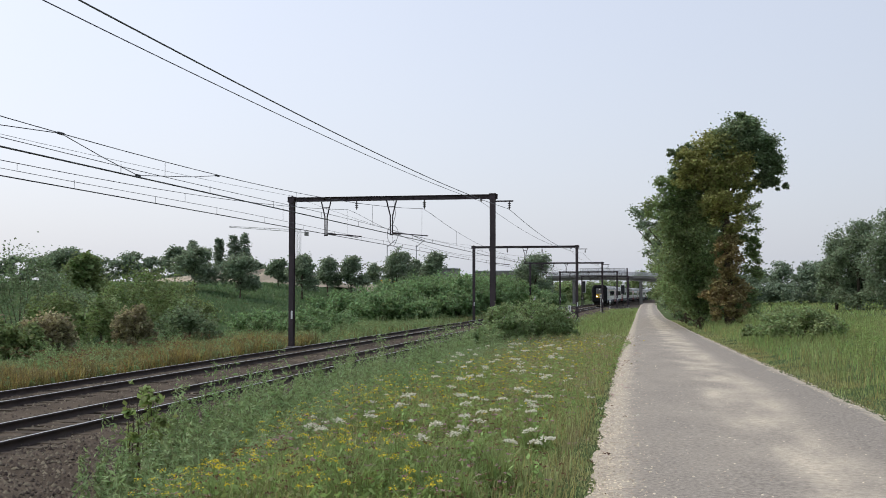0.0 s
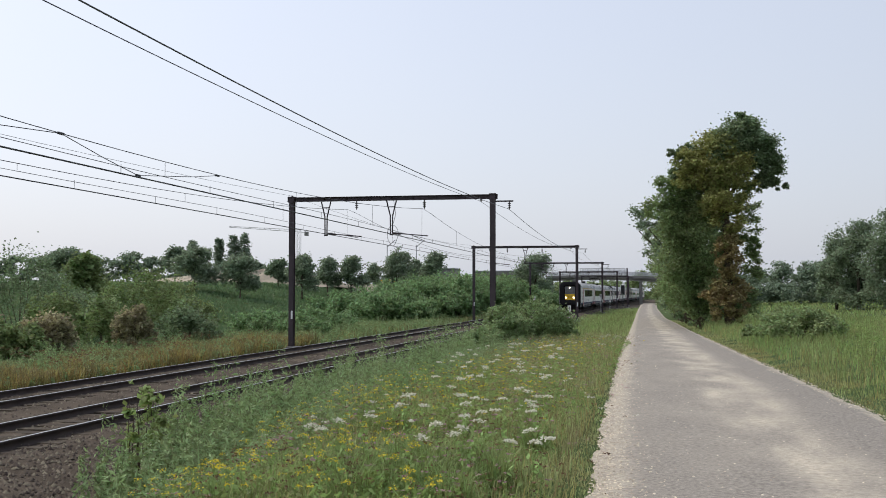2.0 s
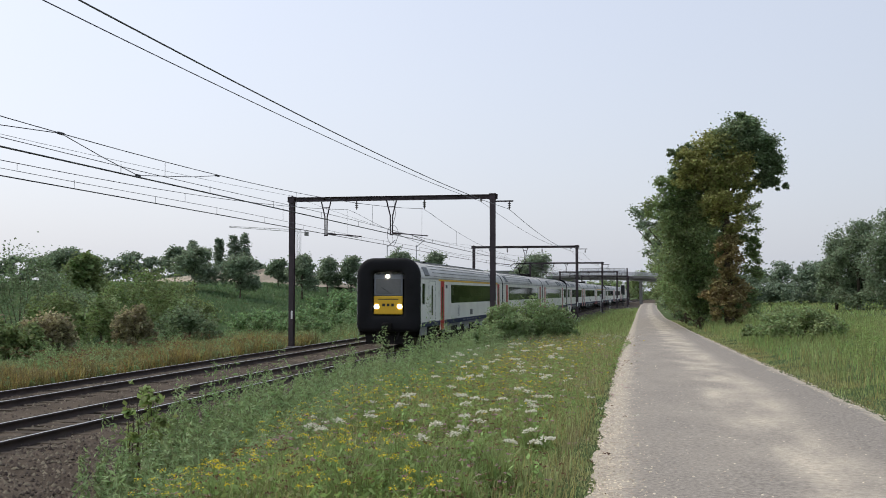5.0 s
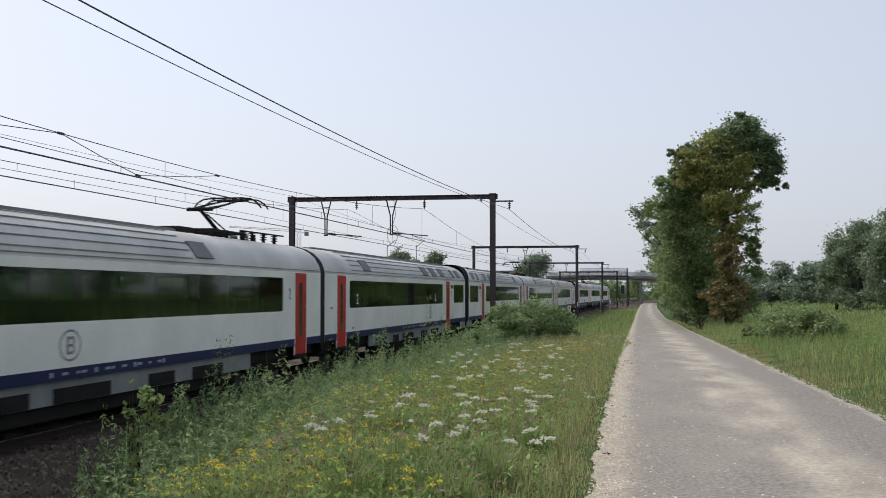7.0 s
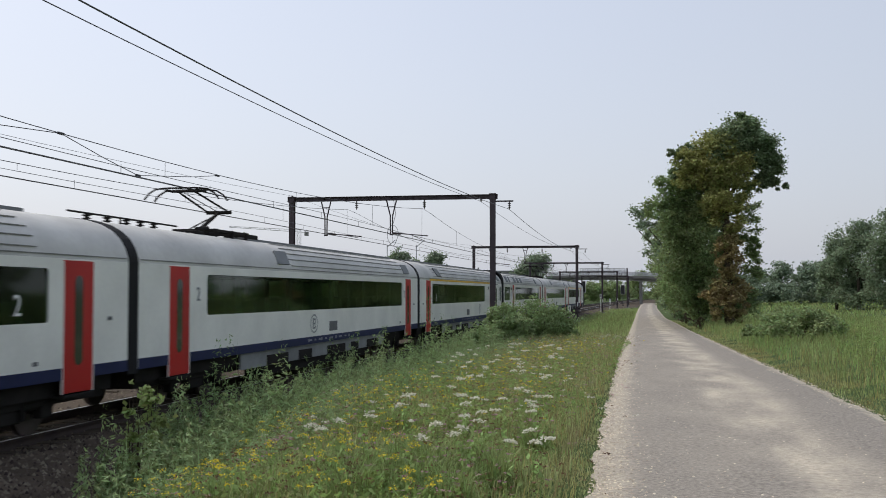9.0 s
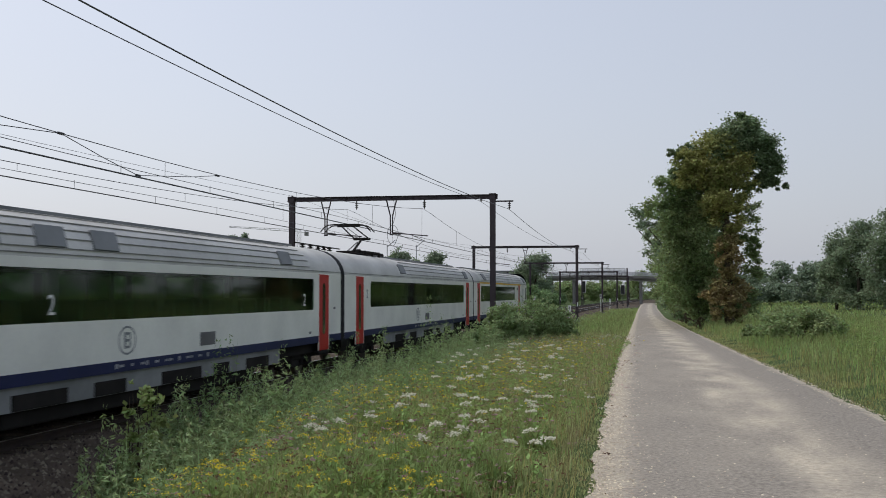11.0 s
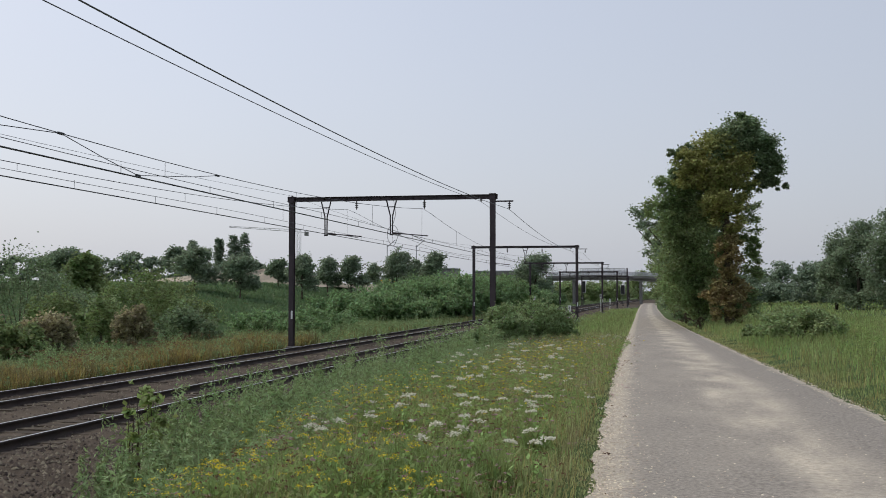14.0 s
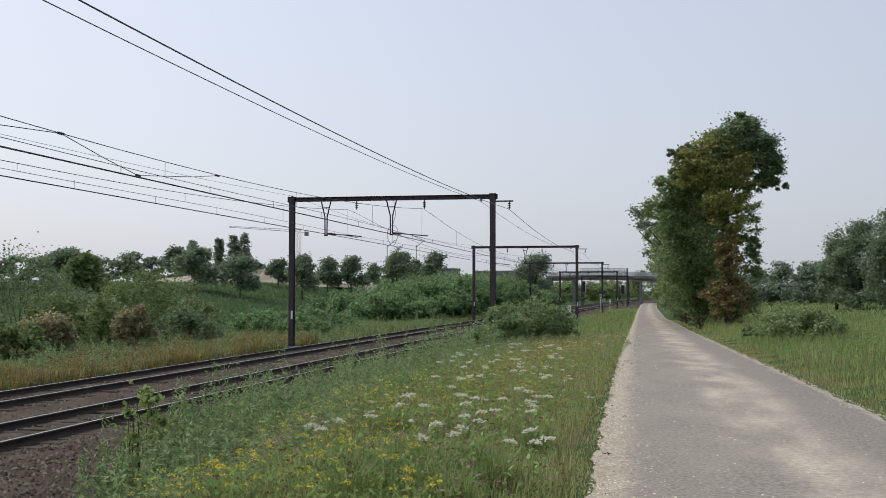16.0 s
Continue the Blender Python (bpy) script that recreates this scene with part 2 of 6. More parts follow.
# ---- path ----
def path_material():
    m = bpy.data.materials.new("worn_asphalt")
    m.use_nodes = True
    n, l = m.node_tree.nodes, m.node_tree.links
    b = n["Principled BSDF"]
    b.inputs["Roughness"].default_value, b.inputs["Specular IOR Level"].default_value = 0.9, 0.3
    uv = n.new("ShaderNodeUVMap")
    sep = n.new("ShaderNodeSeparateXYZ")
    l.new(uv.outputs[0], sep.inputs[0])
    tc = n.new("ShaderNodeTexCoord")

    def noise_tex(scale, detail, stretch=(1, 1, 1)):
        mp = n.new("ShaderNodeMapping")
        mp.inputs["Scale"].default_value = stretch
        l.new(tc.outputs["Object"], mp.inputs["Vector"])
        t = n.new("ShaderNodeTexNoise")
        t.inputs["Scale"].default_value, t.inputs["Detail"].default_value = scale, detail
        l.new(mp.outputs[0], t.inputs["Vector"])
        return t.outputs["Fac"]

    def math_node(op, a, c, clamp=False):
        k = n.new("ShaderNodeMath")
        k.operation, k.use_clamp = op, clamp
        for i, s in enumerate((a, c)):
            if isinstance(s, (int, float)):
                k.inputs[i].default_value = s
            else:
                l.new(s, k.inputs[i])
        return k.outputs[0]

    def ramp(src, stops):
        r = n.new("ShaderNodeValToRGB")
        els = r.color_ramp.elements
        while len(els) < len(stops):
            els.new(0.5)
        for e, (p, v) in zip(els, stops):
            e.position, e.color = p, (v, v, v, 1)
        l.new(src, r.inputs[0])
        return r.outputs[0]

    def contrast(src, lo, hi):
        r = n.new("ShaderNodeMapRange")
        r.inputs["From Min"].default_value, r.inputs["From Max"].default_value = lo, hi
        l.new(src, r.inputs["Value"])
        return r.outputs[0]

    wob = math_node("MULTIPLY", math_node("SUBTRACT", noise_tex(0.8, 5, (1, 0.35, 1)), 0.5), 0.30)
    across = math_node("ADD", sep.outputs["X"], wob)
    edge_wob = math_node("ADD", sep.outputs["X"], math_node("MULTIPLY", math_node("SUBTRACT", noise_tex(2.2, 6), 0.5), 0.10))
    # pale sandy dust: a ragged strip along both edges, a thin film on the crown between the wheel tracks
    edges = ramp(edge_wob, [(0.0, 1.0), (0.055, 0.95), (0.13, 0.0), (0.5, 0.0), (0.925, 0.0), (0.965, 0.85), (1.0, 1.0)])
    crown = ramp(across, [(0.0, 0.3), (0.25, 0.22), (0.40, 0.30), (0.50, 1.0), (0.64, 1.0), (0.76, 0.08), (1.0, 0.02)])
    film = contrast(noise_tex(1.6, 8, (1.0, 0.35, 1)), 0.36, 0.70)
    specks = contrast(noise_tex(16, 6), 0.34, 0.70)
    thin = math_node("MULTIPLY", crown, math_node("MULTIPLY", math_node("ADD", film, 0.22), math_node("ADD", math_node("MULTIPLY", specks, 0.6), 0.45)), True)
    rim = math_node("MULTIPLY", edges, math_node("ADD", math_node("MULTIPLY", specks, 0.65), 0.28), True)
    amount = math_node("MAXIMUM", math_node("MULTIPLY", thin, 0.95), rim)
    grey = n.new("ShaderNodeMix")
    grey.data_type = "RGBA"
    grey.inputs["A"].default_value, grey.inputs["B"].default_value = (0.19, 0.17, 0.145, 1), (0.37, 0.335, 0.285, 1)
    l.new(contrast(noise_tex(26, 7), 0.32, 0.68), grey.inputs["Factor"])
    mix = n.new("ShaderNodeMix")
    mix.data_type = "RGBA"
    mix.inputs["B"].default_value = (0.64, 0.565, 0.44, 1)
    l.new(grey.outputs["Result"], mix.inputs["A"])
    l.new(amount, mix.inputs["Factor"])
    grain = n.new("ShaderNodeMix")
    grain.data_type, grain.blend_type = "RGBA", "MULTIPLY"
    grain.inputs["Factor"].default_value = 0.4
    l.new(mix.outputs["Result"], grain.inputs["A"])
    l.new(contrast(noise_tex(90, 4), 0.2, 0.7), grain.inputs["B"])
    bright = n.new("ShaderNodeHueSaturation")
    bright.inputs["Value"].default_value = 0.97
    l.new(grain.outputs["Result"], bright.inputs["Color"])
    l.new(bright.outputs[0], b.inputs["Base Color"])
    bp = n.new("ShaderNodeBump")
    bp.inputs["Strength"].default_value, bp.inputs["Distance"].default_value = 0.5, 0.01
    l.new(noise_tex(60, 5), bp.inputs["Height"])
    l.new(bp.outputs[0], b.inputs["Normal"])
    return m


def build_path():
    ys = np.unique(np.concatenate([np.linspace(-60, 0, 20), np.linspace(0, 60, 420), np.linspace(60, 320, 200)]))
    ks = np.linspace(0, 1, 17)
    left, right = path_edges(ys)
    ragged_l = 0.03 * np.sin(ys * 2.1) + 0.02 * np.sin(ys * 5.3 + 1) + 0.02 * np.sin(ys * 11.7)
    ragged_r = 0.03 * np.sin(ys * 1.8 + 2) + 0.02 * np.sin(ys * 4.7) + 0.02 * np.sin(ys * 13.1)
    x = (left + ragged_l)[:, None] * (1 - ks) + (right + ragged_r)[:, None] * ks
    y = np.repeat(ys[:, None], len(ks), 1)
    z = path_z(y) + 0.035 * (1 - (2 * ks - 1) ** 2)[None, :] - 0.005 - 0.045 * ((ks < 0.01) | (ks > 0.99))
    v = np.stack([x, y, z], -1).reshape(-1, 3)
    nx, ny = len(ks), len(ys)
    i = (np.arange(ny - 1)[:, None] * nx + np.arange(nx - 1)[None, :]).ravel()
    f = np.stack([i, i + 1, i + nx + 1, i + nx], -1)
    me = raw_mesh("path", v, f, [path_material()], smooth=True)
    uvl = me.uv_layers.new(name="across")
    u = np.tile(ks, ny)[f.ravel()]
    w = y.ravel()[f.ravel()]
    uvl.data.foreach_set("uv", np.stack([u, w], -1).astype(np.float32).ravel())
    path = tagged(new("path", me), "worn grey asphalt service path dusted with pale sand", "path", kind="structure")
    n = 9000
    py = 7 + 45 * rng.random(n) ** 2.0
    lft, rgt = path_edges(py)
    k = np.where(rng.random(n) < 0.65, np.abs(rng.normal(0, 0.06, n)), 1 - np.abs(rng.normal(0, 0.04, n)))
    k = np.where(rng.random(n) < 0.12, rng.random(n), k)
    px = lft + (rgt - lft) * k
    pz = path_z(py) + 0.035 * (1 - (2 * k - 1) ** 2)
    r = rng.uniform(0.004, 0.016, n)
    octa = np.array([[1, 0, 0], [0, 1, 0], [-1, 0, 0], [0, -1, 0], [0, 0, 0.7]])
    tri = np.array([[0, 1, 4], [1, 2, 4], [2, 3, 4], [3, 0, 4]])
    v = (octa[None] * rng.uniform(0.6, 1.3, (n, 5, 1)) * r[:, None, None] + np.stack([px, py, pz - 0.004], -1)[:, None, :]).reshape(-1, 3)
    f = (tri[None] + (np.arange(n) * 5)[:, None, None]).reshape(-1, 3)
    peb = new("pebbles", raw_mesh("pebbles", v, f, [M_PEBBLE]))
    peb.parent = path
    tagged(peb, "loose pale pebbles on the path", kind="stuff")


build_path()


# ---- railway: ballast, sleepers, rails ----
def along(profile, ys, base=None):
    """Sweep a cross profile (u, z) along the tracks."""
    prof = np.asarray(profile, dtype=float)
    ys = np.asarray(ys, dtype=float)
    x = prof[None, :, 0] + track_dx(ys)[:, None]
    y = np.repeat(ys[:, None], len(prof), 1)
    z = np.repeat(prof[None, :, 1], len(ys), 0)
    v = np.stack([x, y, z], -1).reshape(-1, 3)
    nx, ny = len(prof), len(ys)
    i = (np.arange(ny - 1)[:, None] * nx + np.arange(nx - 1)[None, :]).ravel()
    return v, np.stack([i, i + 1, i + nx + 1, i + nx], -1)


def build_railway():
    ys = np.concatenate([np.linspace(-330, -20, 32), np.linspace(-18, 90, 220), np.linspace(92, 460, 120)])
    u = np.array([-18.2, -17.4, -16.9, -16.6, -16.2, -15.8, -15.4, -15, -14.6, -14.2, -13.9, -13.5, -13.1, -12.8, -12.4, -12.0, -11.6, -11.2, -10.8, -10.4, -10.0, -9.6, -9.2, -8.8, -8.4, -8.0, -7.4, -6.8, -6.0, -5.2, -4.4])
    z = np.interp(u, [-18.2, -16.9, -16.6, -14.0, -13.4, -12.8, -10.0, -9.7, -8.2, -4.4], [-0.52, -0.22, -0.165, -0.165, -0.24, -0.165, -0.165, -0.22, -0.50, -0.60])
    v, f = along(np.stack([u, z], -1), ys)
    v[:, 2] += rng.normal(0, 0.012, len(v))
    bed = tagged(new("ballast_bed", raw_mesh("ballast_bed", v, f, [M_BALLAST])), "dark brown crushed-stone ballast under two railway tracks", "ballast", kind="structure")
    # loose stones near the viewpoint
    n = 26000
    sy = 8 + 52 * rng.random(n) ** 1.6
    su = -17.9 + 9.6 * rng.random(n)
    near = rng.random(n) < 0.55
    su[near] = -10.3 + 5.4 * rng.random(near.sum())
    sz = np.interp(su, u, z)
    r = rng.uniform(0.022, 0.05, n)
    octa = np.array([[1, 0, -0.3], [0, 1, -0.3], [-1, 0, -0.3], [0, -1, -0.3], [0.1, 0.1, 0.8]])
    tri = np.array([[0, 1, 4], [1, 2, 4], [2, 3, 4], [3, 0, 4]])
    ang = rng.random(n) * math.tau
    pts = octa[None] * rng.uniform(0.6, 1.3, (n, 5, 1)) * r[:, None, None]
    rx = pts[..., 0] * np.cos(ang)[:, None] - pts[..., 1] * np.sin(ang)[:, None]
    ry = pts[..., 0] * np.sin(ang)[:, None] + pts[..., 1] * np.cos(ang)[:, None]
    vs = np.stack([rx + (su + track_dx(sy))[:, None], ry + sy[:, None], pts[..., 2] + sz[:, None] + 0.008], -1).reshape(-1, 3)
    fs = (tri[None] + (np.arange(n) * 5)[:, None, None]).reshape(-1, 3)
    st = new("ballast_stones", raw_mesh("ballast_stones", vs, fs, [M_STONE]))
    st.parent = bed
    tagged(st, "loose crushed stones", kind="stuff")
    # rails
    prof = [(-0.07, -0.17), (-0.07, -0.155), (-0.012, -0.13), (-0.012, -0.05), (-0.034, -0.04), (-0.034, -0.008), (-0.026, 0.0),
            (0.026, 0.0), (0.034, -0.008), (0.034, -0.04), (0.012, -0.05), (0.012, -0.13), (0.07, -0.155), (0.07, -0.17)]
    yr = np.concatenate([np.linspace(-330, 80, 120), np.linspace(83, 460, 125)])
    for name, centre, lab in (("near_track", NEAR_TRACK, "railway track with shiny rails on concrete sleepers, carrying the train"),
                              ("far_track", FAR_TRACK, "railway track with shiny rails on concrete sleepers, empty")):
        tr = empty("railway_track")
        tagged(tr, lab, "railway track", group="two parallel tracks", kind="structure")
        for side in (-0.752, 0.752):
            v, f = along([(centre + side + a, b) for a, b in prof], yr)
            k = np.tile(np.arange(len(prof) - 1), len(yr) - 1)
            me = raw_mesh("rail", v, f, [M_RAIL_WEB, M_RAIL_TOP], face_mat=(k == 6).astype(int))
            rail = new("rail", me)
            rail.parent = tr
        # sleepers: singly near by, joined far off
        bm = bmesh.new()
        box(bm, 0, 0, -0.24, 2.5, 0.26, 0.16, bevel=0.02)
        me = bpy.data.meshes.new("sleeper")
        bm.to_mesh(me)
        bm.free()
        me.materials.append(M_SLEEPER)
        for i in range(150):
            y = 4 + 0.6 * i
            s = new("sleeper", me)
            s.parent = tr
            s.matrix_basis = pose(centre + float(track_dx(y)), y, 0.012 + 0.006 * math.sin(i * 2.3), 0, 0, 0.3 * math.sin(i * 1.7))
        bm = bmesh.new()
        for i in range(240):
            y = 94 + 0.6 * i
            box(bm, centre + float(track_dx(y)), y, -0.23, 2.5, 0.26, 0.16)
        part("sleepers_far", bm, M_SLEEPER, tr)["kind"] = "stuff"


build_railway()


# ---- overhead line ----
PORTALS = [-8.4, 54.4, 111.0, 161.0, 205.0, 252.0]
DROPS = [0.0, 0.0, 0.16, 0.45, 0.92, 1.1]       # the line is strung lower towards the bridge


def build_portal(y, drop):
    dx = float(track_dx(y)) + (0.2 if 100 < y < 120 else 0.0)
    p = empty("catenary_portal", pose(dx, y, 0))
    tagged(p, "brown steel railway catenary portal spanning both tracks", "catenary portal", group="catenary portals along the line")
    xl, xr, top = -18.42, -7.94, 7.42 - drop
    bend = min(6.4, top - 0.5)
    for x in (xl, xr):
        bm = bmesh.new()
        # wide-flange mast: two flanges and a web
        box(bm, x, -0.13, (top - 0.7) / 2, 0.26, 0.02, top + 0.7)
        box(bm, x, 0.13, (top - 0.7) / 2, 0.26, 0.02, top + 0.7)
        box(bm, x, 0, (top - 0.7) / 2, 0.016, 0.24, top + 0.7)
        box(bm, x, 0, top + 0.01, 0.34, 0.34, 0.05, bevel=0.01)
        box(bm, x, 0, top - 0.28, 0.32, 0.32, 0.03)
        mast = part("mast", bm, M_STEEL, p)
        bm = bmesh.new()
        box(bm, x + 0.05, -0.15, 1.35, 0.10, 0.012, 0.42, bevel=0.004)
        part("number_plate", bm, M_SIGN, mast, "small white plate on the mast")
        bm = bmesh.new()
        box(bm, x, 0, -0.45, 0.6, 0.6, 0.35, bevel=0.03)
        part("footing", bm, M_CONCRETE, mast)
    bm = bmesh.new()
    w = xr - xl + 0.5
    cx = (xl + xr) / 2
    box(bm, cx, 0, top - 0.02, w, 0.22, 0.025)
    box(bm, cx, 0, top - 0.22, w, 0.22, 0.025)
    box(bm, cx, 0, top - 0.12, w, 0.014, 0.19)
    for k in range(9):
        box(bm, xl + (k + 0.5) * (xr - xl) / 9, 0, top - 0.12, 0.012, 0.2, 0.18)
    part("beam", bm, M_STEEL, p)
    # drop brackets with registration arms, one for each track
    for x0, cz in ((-16.60, 5.27), (-13.14, 5.08)):
        bm = bmesh.new()
        for s in (-1, 1):
            rod(bm, (x0 + 0.26 * s, 0, top - 0.22), (x0 + 0.06 * s, 0, bend), 0.035, seg=6)
            rod(bm, (x0 + 0.06 * s, 0, bend), (x0 + 0.05 * s, 0, 5.42), 0.035, seg=6)
        rod(bm, (x0 - 0.2, 0, (top + bend) / 2 - 0.05), (x0 + 0.2, 0, (top + bend) / 2 - 0.05), 0.025, seg=6)
        box(bm, x0, 0, 5.44, 0.18, 0.1, 0.06)
        br = part("drop_bracket", bm, M_STEEL, p)
        bm = bmesh.new()
        rod(bm, (x0 + 0.1, 0, 5.52), (x0 + 0.5, 0, 5.48), 0.05, seg=8)
        for k in range(3):
            rod(bm, (x0 + 0.2 + 0.07 * k, 0, 5.51 - 0.007 * k), (x0 + 0.225 + 0.07 * k, 0, 5.508 - 0.007 * k), 0.075, seg=10)
        part("arm_insulator", bm, M_INSUL, br)
        bm = bmesh.new()
        rod(bm, (x0 + 0.45, 0, 5.49), (x0 + 1.9, 0, 5.36), 0.028, seg=6)
        rod(bm, (x0 + 1.0, 0, 5.43), (x0 + 1.72, 0, cz + 0.03), 0.015, seg=6)
        part("registration_arm", bm, M_STEEL, br)
    # hanging insulators of the carrier wires
    for x0 in (-14.97, -11.43):
        bm = bmesh.new()
        rod(bm, (x0, 0, top - 0.22), (x0, 0, top - 0.68), 0.03, seg=6)
        for k in range(3):
            rod(bm, (x0, 0, top - 0.34 - 0.1 * k), (x0, 0, top - 0.38 - 0.1 * k), 0.085, seg=10)
        part("suspension_insulator", bm, M_INSUL, p)
    # bracket for the feeder beside the mast
    bm = bmesh.new()
    box(bm, -7.45, 0, top - 0.36, 1.1, 0.07, 0.07)
    rod(bm, (-7.10, 0, top - 0.37), (-7.10, 0, top - 0.76), 0.03, seg=6)
    for k in range(3):
        rod(bm, (-7.10, 0, top - 0.47 - 0.09 * k), (-7.10, 0, top - 0.50 - 0.09 * k), 0.08, seg=10)
    part("feeder_bracket", bm, M_STEEL, p)
    bm = bmesh.new()
    rod(bm, (-8.52, 0, top - 0.22), (-8.52, 0, top - 0.38), 0.03, seg=6)
    rod(bm, (-8.52, 0, top - 0.26), (-8.52, 0, top - 0.32), 0.08, seg=10)
    part("wire_support", bm, M_INSUL, p)
    bm = bmesh.new()
    rod(bm, (-18.42, 0, top), (-18.42, 0, top + 0.1), 0.05, seg=8)
    part("wire_support", bm, M_INSUL, p)


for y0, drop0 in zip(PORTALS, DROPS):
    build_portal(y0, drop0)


def build_lone_mast(x, y, top):
    m = empty("catenary_mast", pose(x, y, 0))
    tagged(m, "single brown steel catenary mast beside the line", "mast")
    bm = bmesh.new()
    for dy in (-0.13, 0.13):
        box(bm, 0, dy, (top - 0.6) / 2, 0.26, 0.02, top + 0.6)
    box(bm, 0, 0, (top - 0.6) / 2, 0.016, 0.24, top + 0.6)
    box(bm, 0, 0, top + 0.01, 0.32, 0.32, 0.04)
    part("mast", bm, M_STEEL, m)
    bm = bmesh.new()
    box(bm, 0, 0, -0.4, 0.6, 0.6, 0.35, bevel=0.03)
    part("footing", bm, M_CONCRETE, m)


build_lone_mast(-4.3, 215, 7.25)


def sag(y, high, low):
    """Height of a carrier wire hung between the portals."""
    for a, b in zip([-68.0] + PORTALS, PORTALS + [292.0]):
        if a <= y <= b:
            k = (2 * y - a - b) / (b - a)
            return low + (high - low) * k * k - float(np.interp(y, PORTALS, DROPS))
    return high - DROPS[-1]


def wire(name, u, height, r, label, parent):
    ys = np.linspace(-68, 292, 181)
    bm = bmesh.new()
    sweep(bm, [(u + float(track_dx(y)), y, height(y)) for y in ys], r, 5)
    return part(name, bm, M_WIRE, parent, label)


def build_catenary(u, contact, aux, low, label):
    c = empty("overhead_line")
    tagged(c, label, "overhead line", group="overhead lines above the tracks")
    wire("carrier_wire", u, lambda y: max(sag(y, 6.74, low), aux + 0.06), 0.010, "", c)
    wire("auxiliary_wire", u, lambda y: aux + 0.03 * math.sin(y * 0.2), 0.008, "", c)
    for s in (-0.03, 0.03):
        wire("contact_wire", u + s, lambda y: contact, 0.011, "", c)
    y = -66.0
    i = 0
    while y < 200:
        bm = bmesh.new()
        x = u + float(track_dx(y))
        rod(bm, (x, y, contact), (x, y, aux + 0.02), 0.007, seg=5)
        if i % 2 == 0:
            y2 = y + 2.2
            x2 = u + float(track_dx(y2))
            long = bmesh.new()
            rod(long, (x2, y2, aux), (x2, y2, max(sag(y2, 6.74, low), aux + 0.06)), 0.006, seg=5)
            part("dropper", long, M_WIRE, c)
        part("dropper", bm, M_WIRE, c)
        y += 4.9
        i += 1
    return c


build_catenary(-11.43, 5.08, 5.26, 5.59, "dark overhead contact and carrier wires above the track of the train")
build_catenary(-15.30, 5.27, 5.48, 5.64, "dark overhead contact and carrier wires above the empty track")
for u, hi, lo, r in ((-7.10, 6.66, 6.10, 0.013), (-8.52, 7.06, 6.60, 0.010), (-18.42, 7.50, 7.02, 0.007)):
    w = wire("feeder_wire", u, lambda y, hi=hi, lo=lo: sag(y, hi, lo), r, "", None)
    tagged(w, "dark feeder cable strung from portal to portal", "cable", group="feeder cables")


# sectioning jumper: slack cross wires between carrier and contact wire
def build_jumper():
    bm = bmesh.new()
    pts = [(-11.35, 15.0, 5.28), (-11.34, 19.7, 5.60), (-11.34, 21.5, 5.32), (-11.33, 23.0, 5.12), (-11.32, 26.0, 5.40), (-11.32, 27.6, 5.60)]
    sweep(bm, [Vector(p) for p in pts], 0.009)
    j = part("jumper_cable", bm, M_WIRE)
    tagged(j, "thin slack jumper cable clamped between two overhead wires", "cable")
    for p in (pts[1], pts[3], pts[5]):
        bm = bmesh.new()
        box(bm, *p, 0.05, 0.22, 0.05, bevel=0.01)
        part("clamp", bm, M_BLACK, j)


build_jumper()


def build_loop():
    """Slack loop of cable hanging at the portal over the tracks."""
    bm = bmesh.new()
    c = Vector((-13.04 + float(track_dx(54.4)), 54.25, 5.38))
    sweep(bm, [c + Vector((0.27 * math.sin(k * math.tau / 20) * (1 - 0.25 * math.cos(k * math.tau / 20)), 0.06 * math.cos(k), -0.52 * math.cos(k * math.tau / 20))) for k in range(21)], 0.013)
    sweep(bm, [c + Vector((0.0, 0, 0.52)), c + Vector((0.16, 0, 1.1)), c + Vector((0.05, 0, 1.80))], 0.013)
    lp = part("cable_loop", bm, M_WIRE)
    tagged(lp, "slack loop of dark cable hanging from the portal beam", "cable")


build_loop()


# ---- the train ----
M_WHITE = material("pale_grey_car_paint", (0.80, 0.80, 0.735), 0.42, scale=0.6, fine=12.0, var=0.14)
M_ROOF = material("silver_grey_roof", (0.57, 0.565, 0.53), 0.7, scale=0.5, fine=9.0, var=0.25)
M_RIB = material("dark_roof_line", (0.15, 0.15, 0.15), 0.7, scale=1.0, fine=12.0, var=0.3)
# darker tone that draws the shade of the roof corrugation on the ribs
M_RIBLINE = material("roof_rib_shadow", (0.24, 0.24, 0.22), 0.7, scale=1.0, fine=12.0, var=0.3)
M_BLUE = material("navy_stripe", (0.012, 0.018, 0.07), 0.55, scale=0.8, fine=12.0, var=0.2, spec=0.2)
M_RED = material("red_door_paint", (0.46, 0.016, 0.014), 0.45, scale=0.8, fine=12.0, var=0.14, spec=0.25)
M_YELLOW = material("yellow_paint", (0.80, 0.48, 0.02), 0.45, scale=0.8, fine=12.0, var=0.15)
M_SKIRT = material("grey_skirt", (0.24, 0.25, 0.25), 0.65, scale=0.7, fine=9.0, var=0.35)
M_UNDER = material("grimy_underframe", (0.022, 0.02, 0.018), 0.9, scale=1.5, fine=14.0, var=0.4, spec=0.15)
M_RUBBER = material("black_rubber", (0.018, 0.018, 0.019), 0.8, scale=1.0, fine=18.0, var=0.3, spec=0.15)
M_CABIN = material("dark_interior", (0.15, 0.16, 0.145), 0.8, scale=1.0, fine=8.0, var=0.3)
M_DOOR_GLASS = material("dark_door_glass", (0.05, 0.055, 0.045), 0.08, scale=1.0, fine=8.0, var=0.2)
M_SEAT = material("green_grey_seat", (0.10, 0.14, 0.11), 0.85, scale=1.0, fine=8.0, var=0.3)
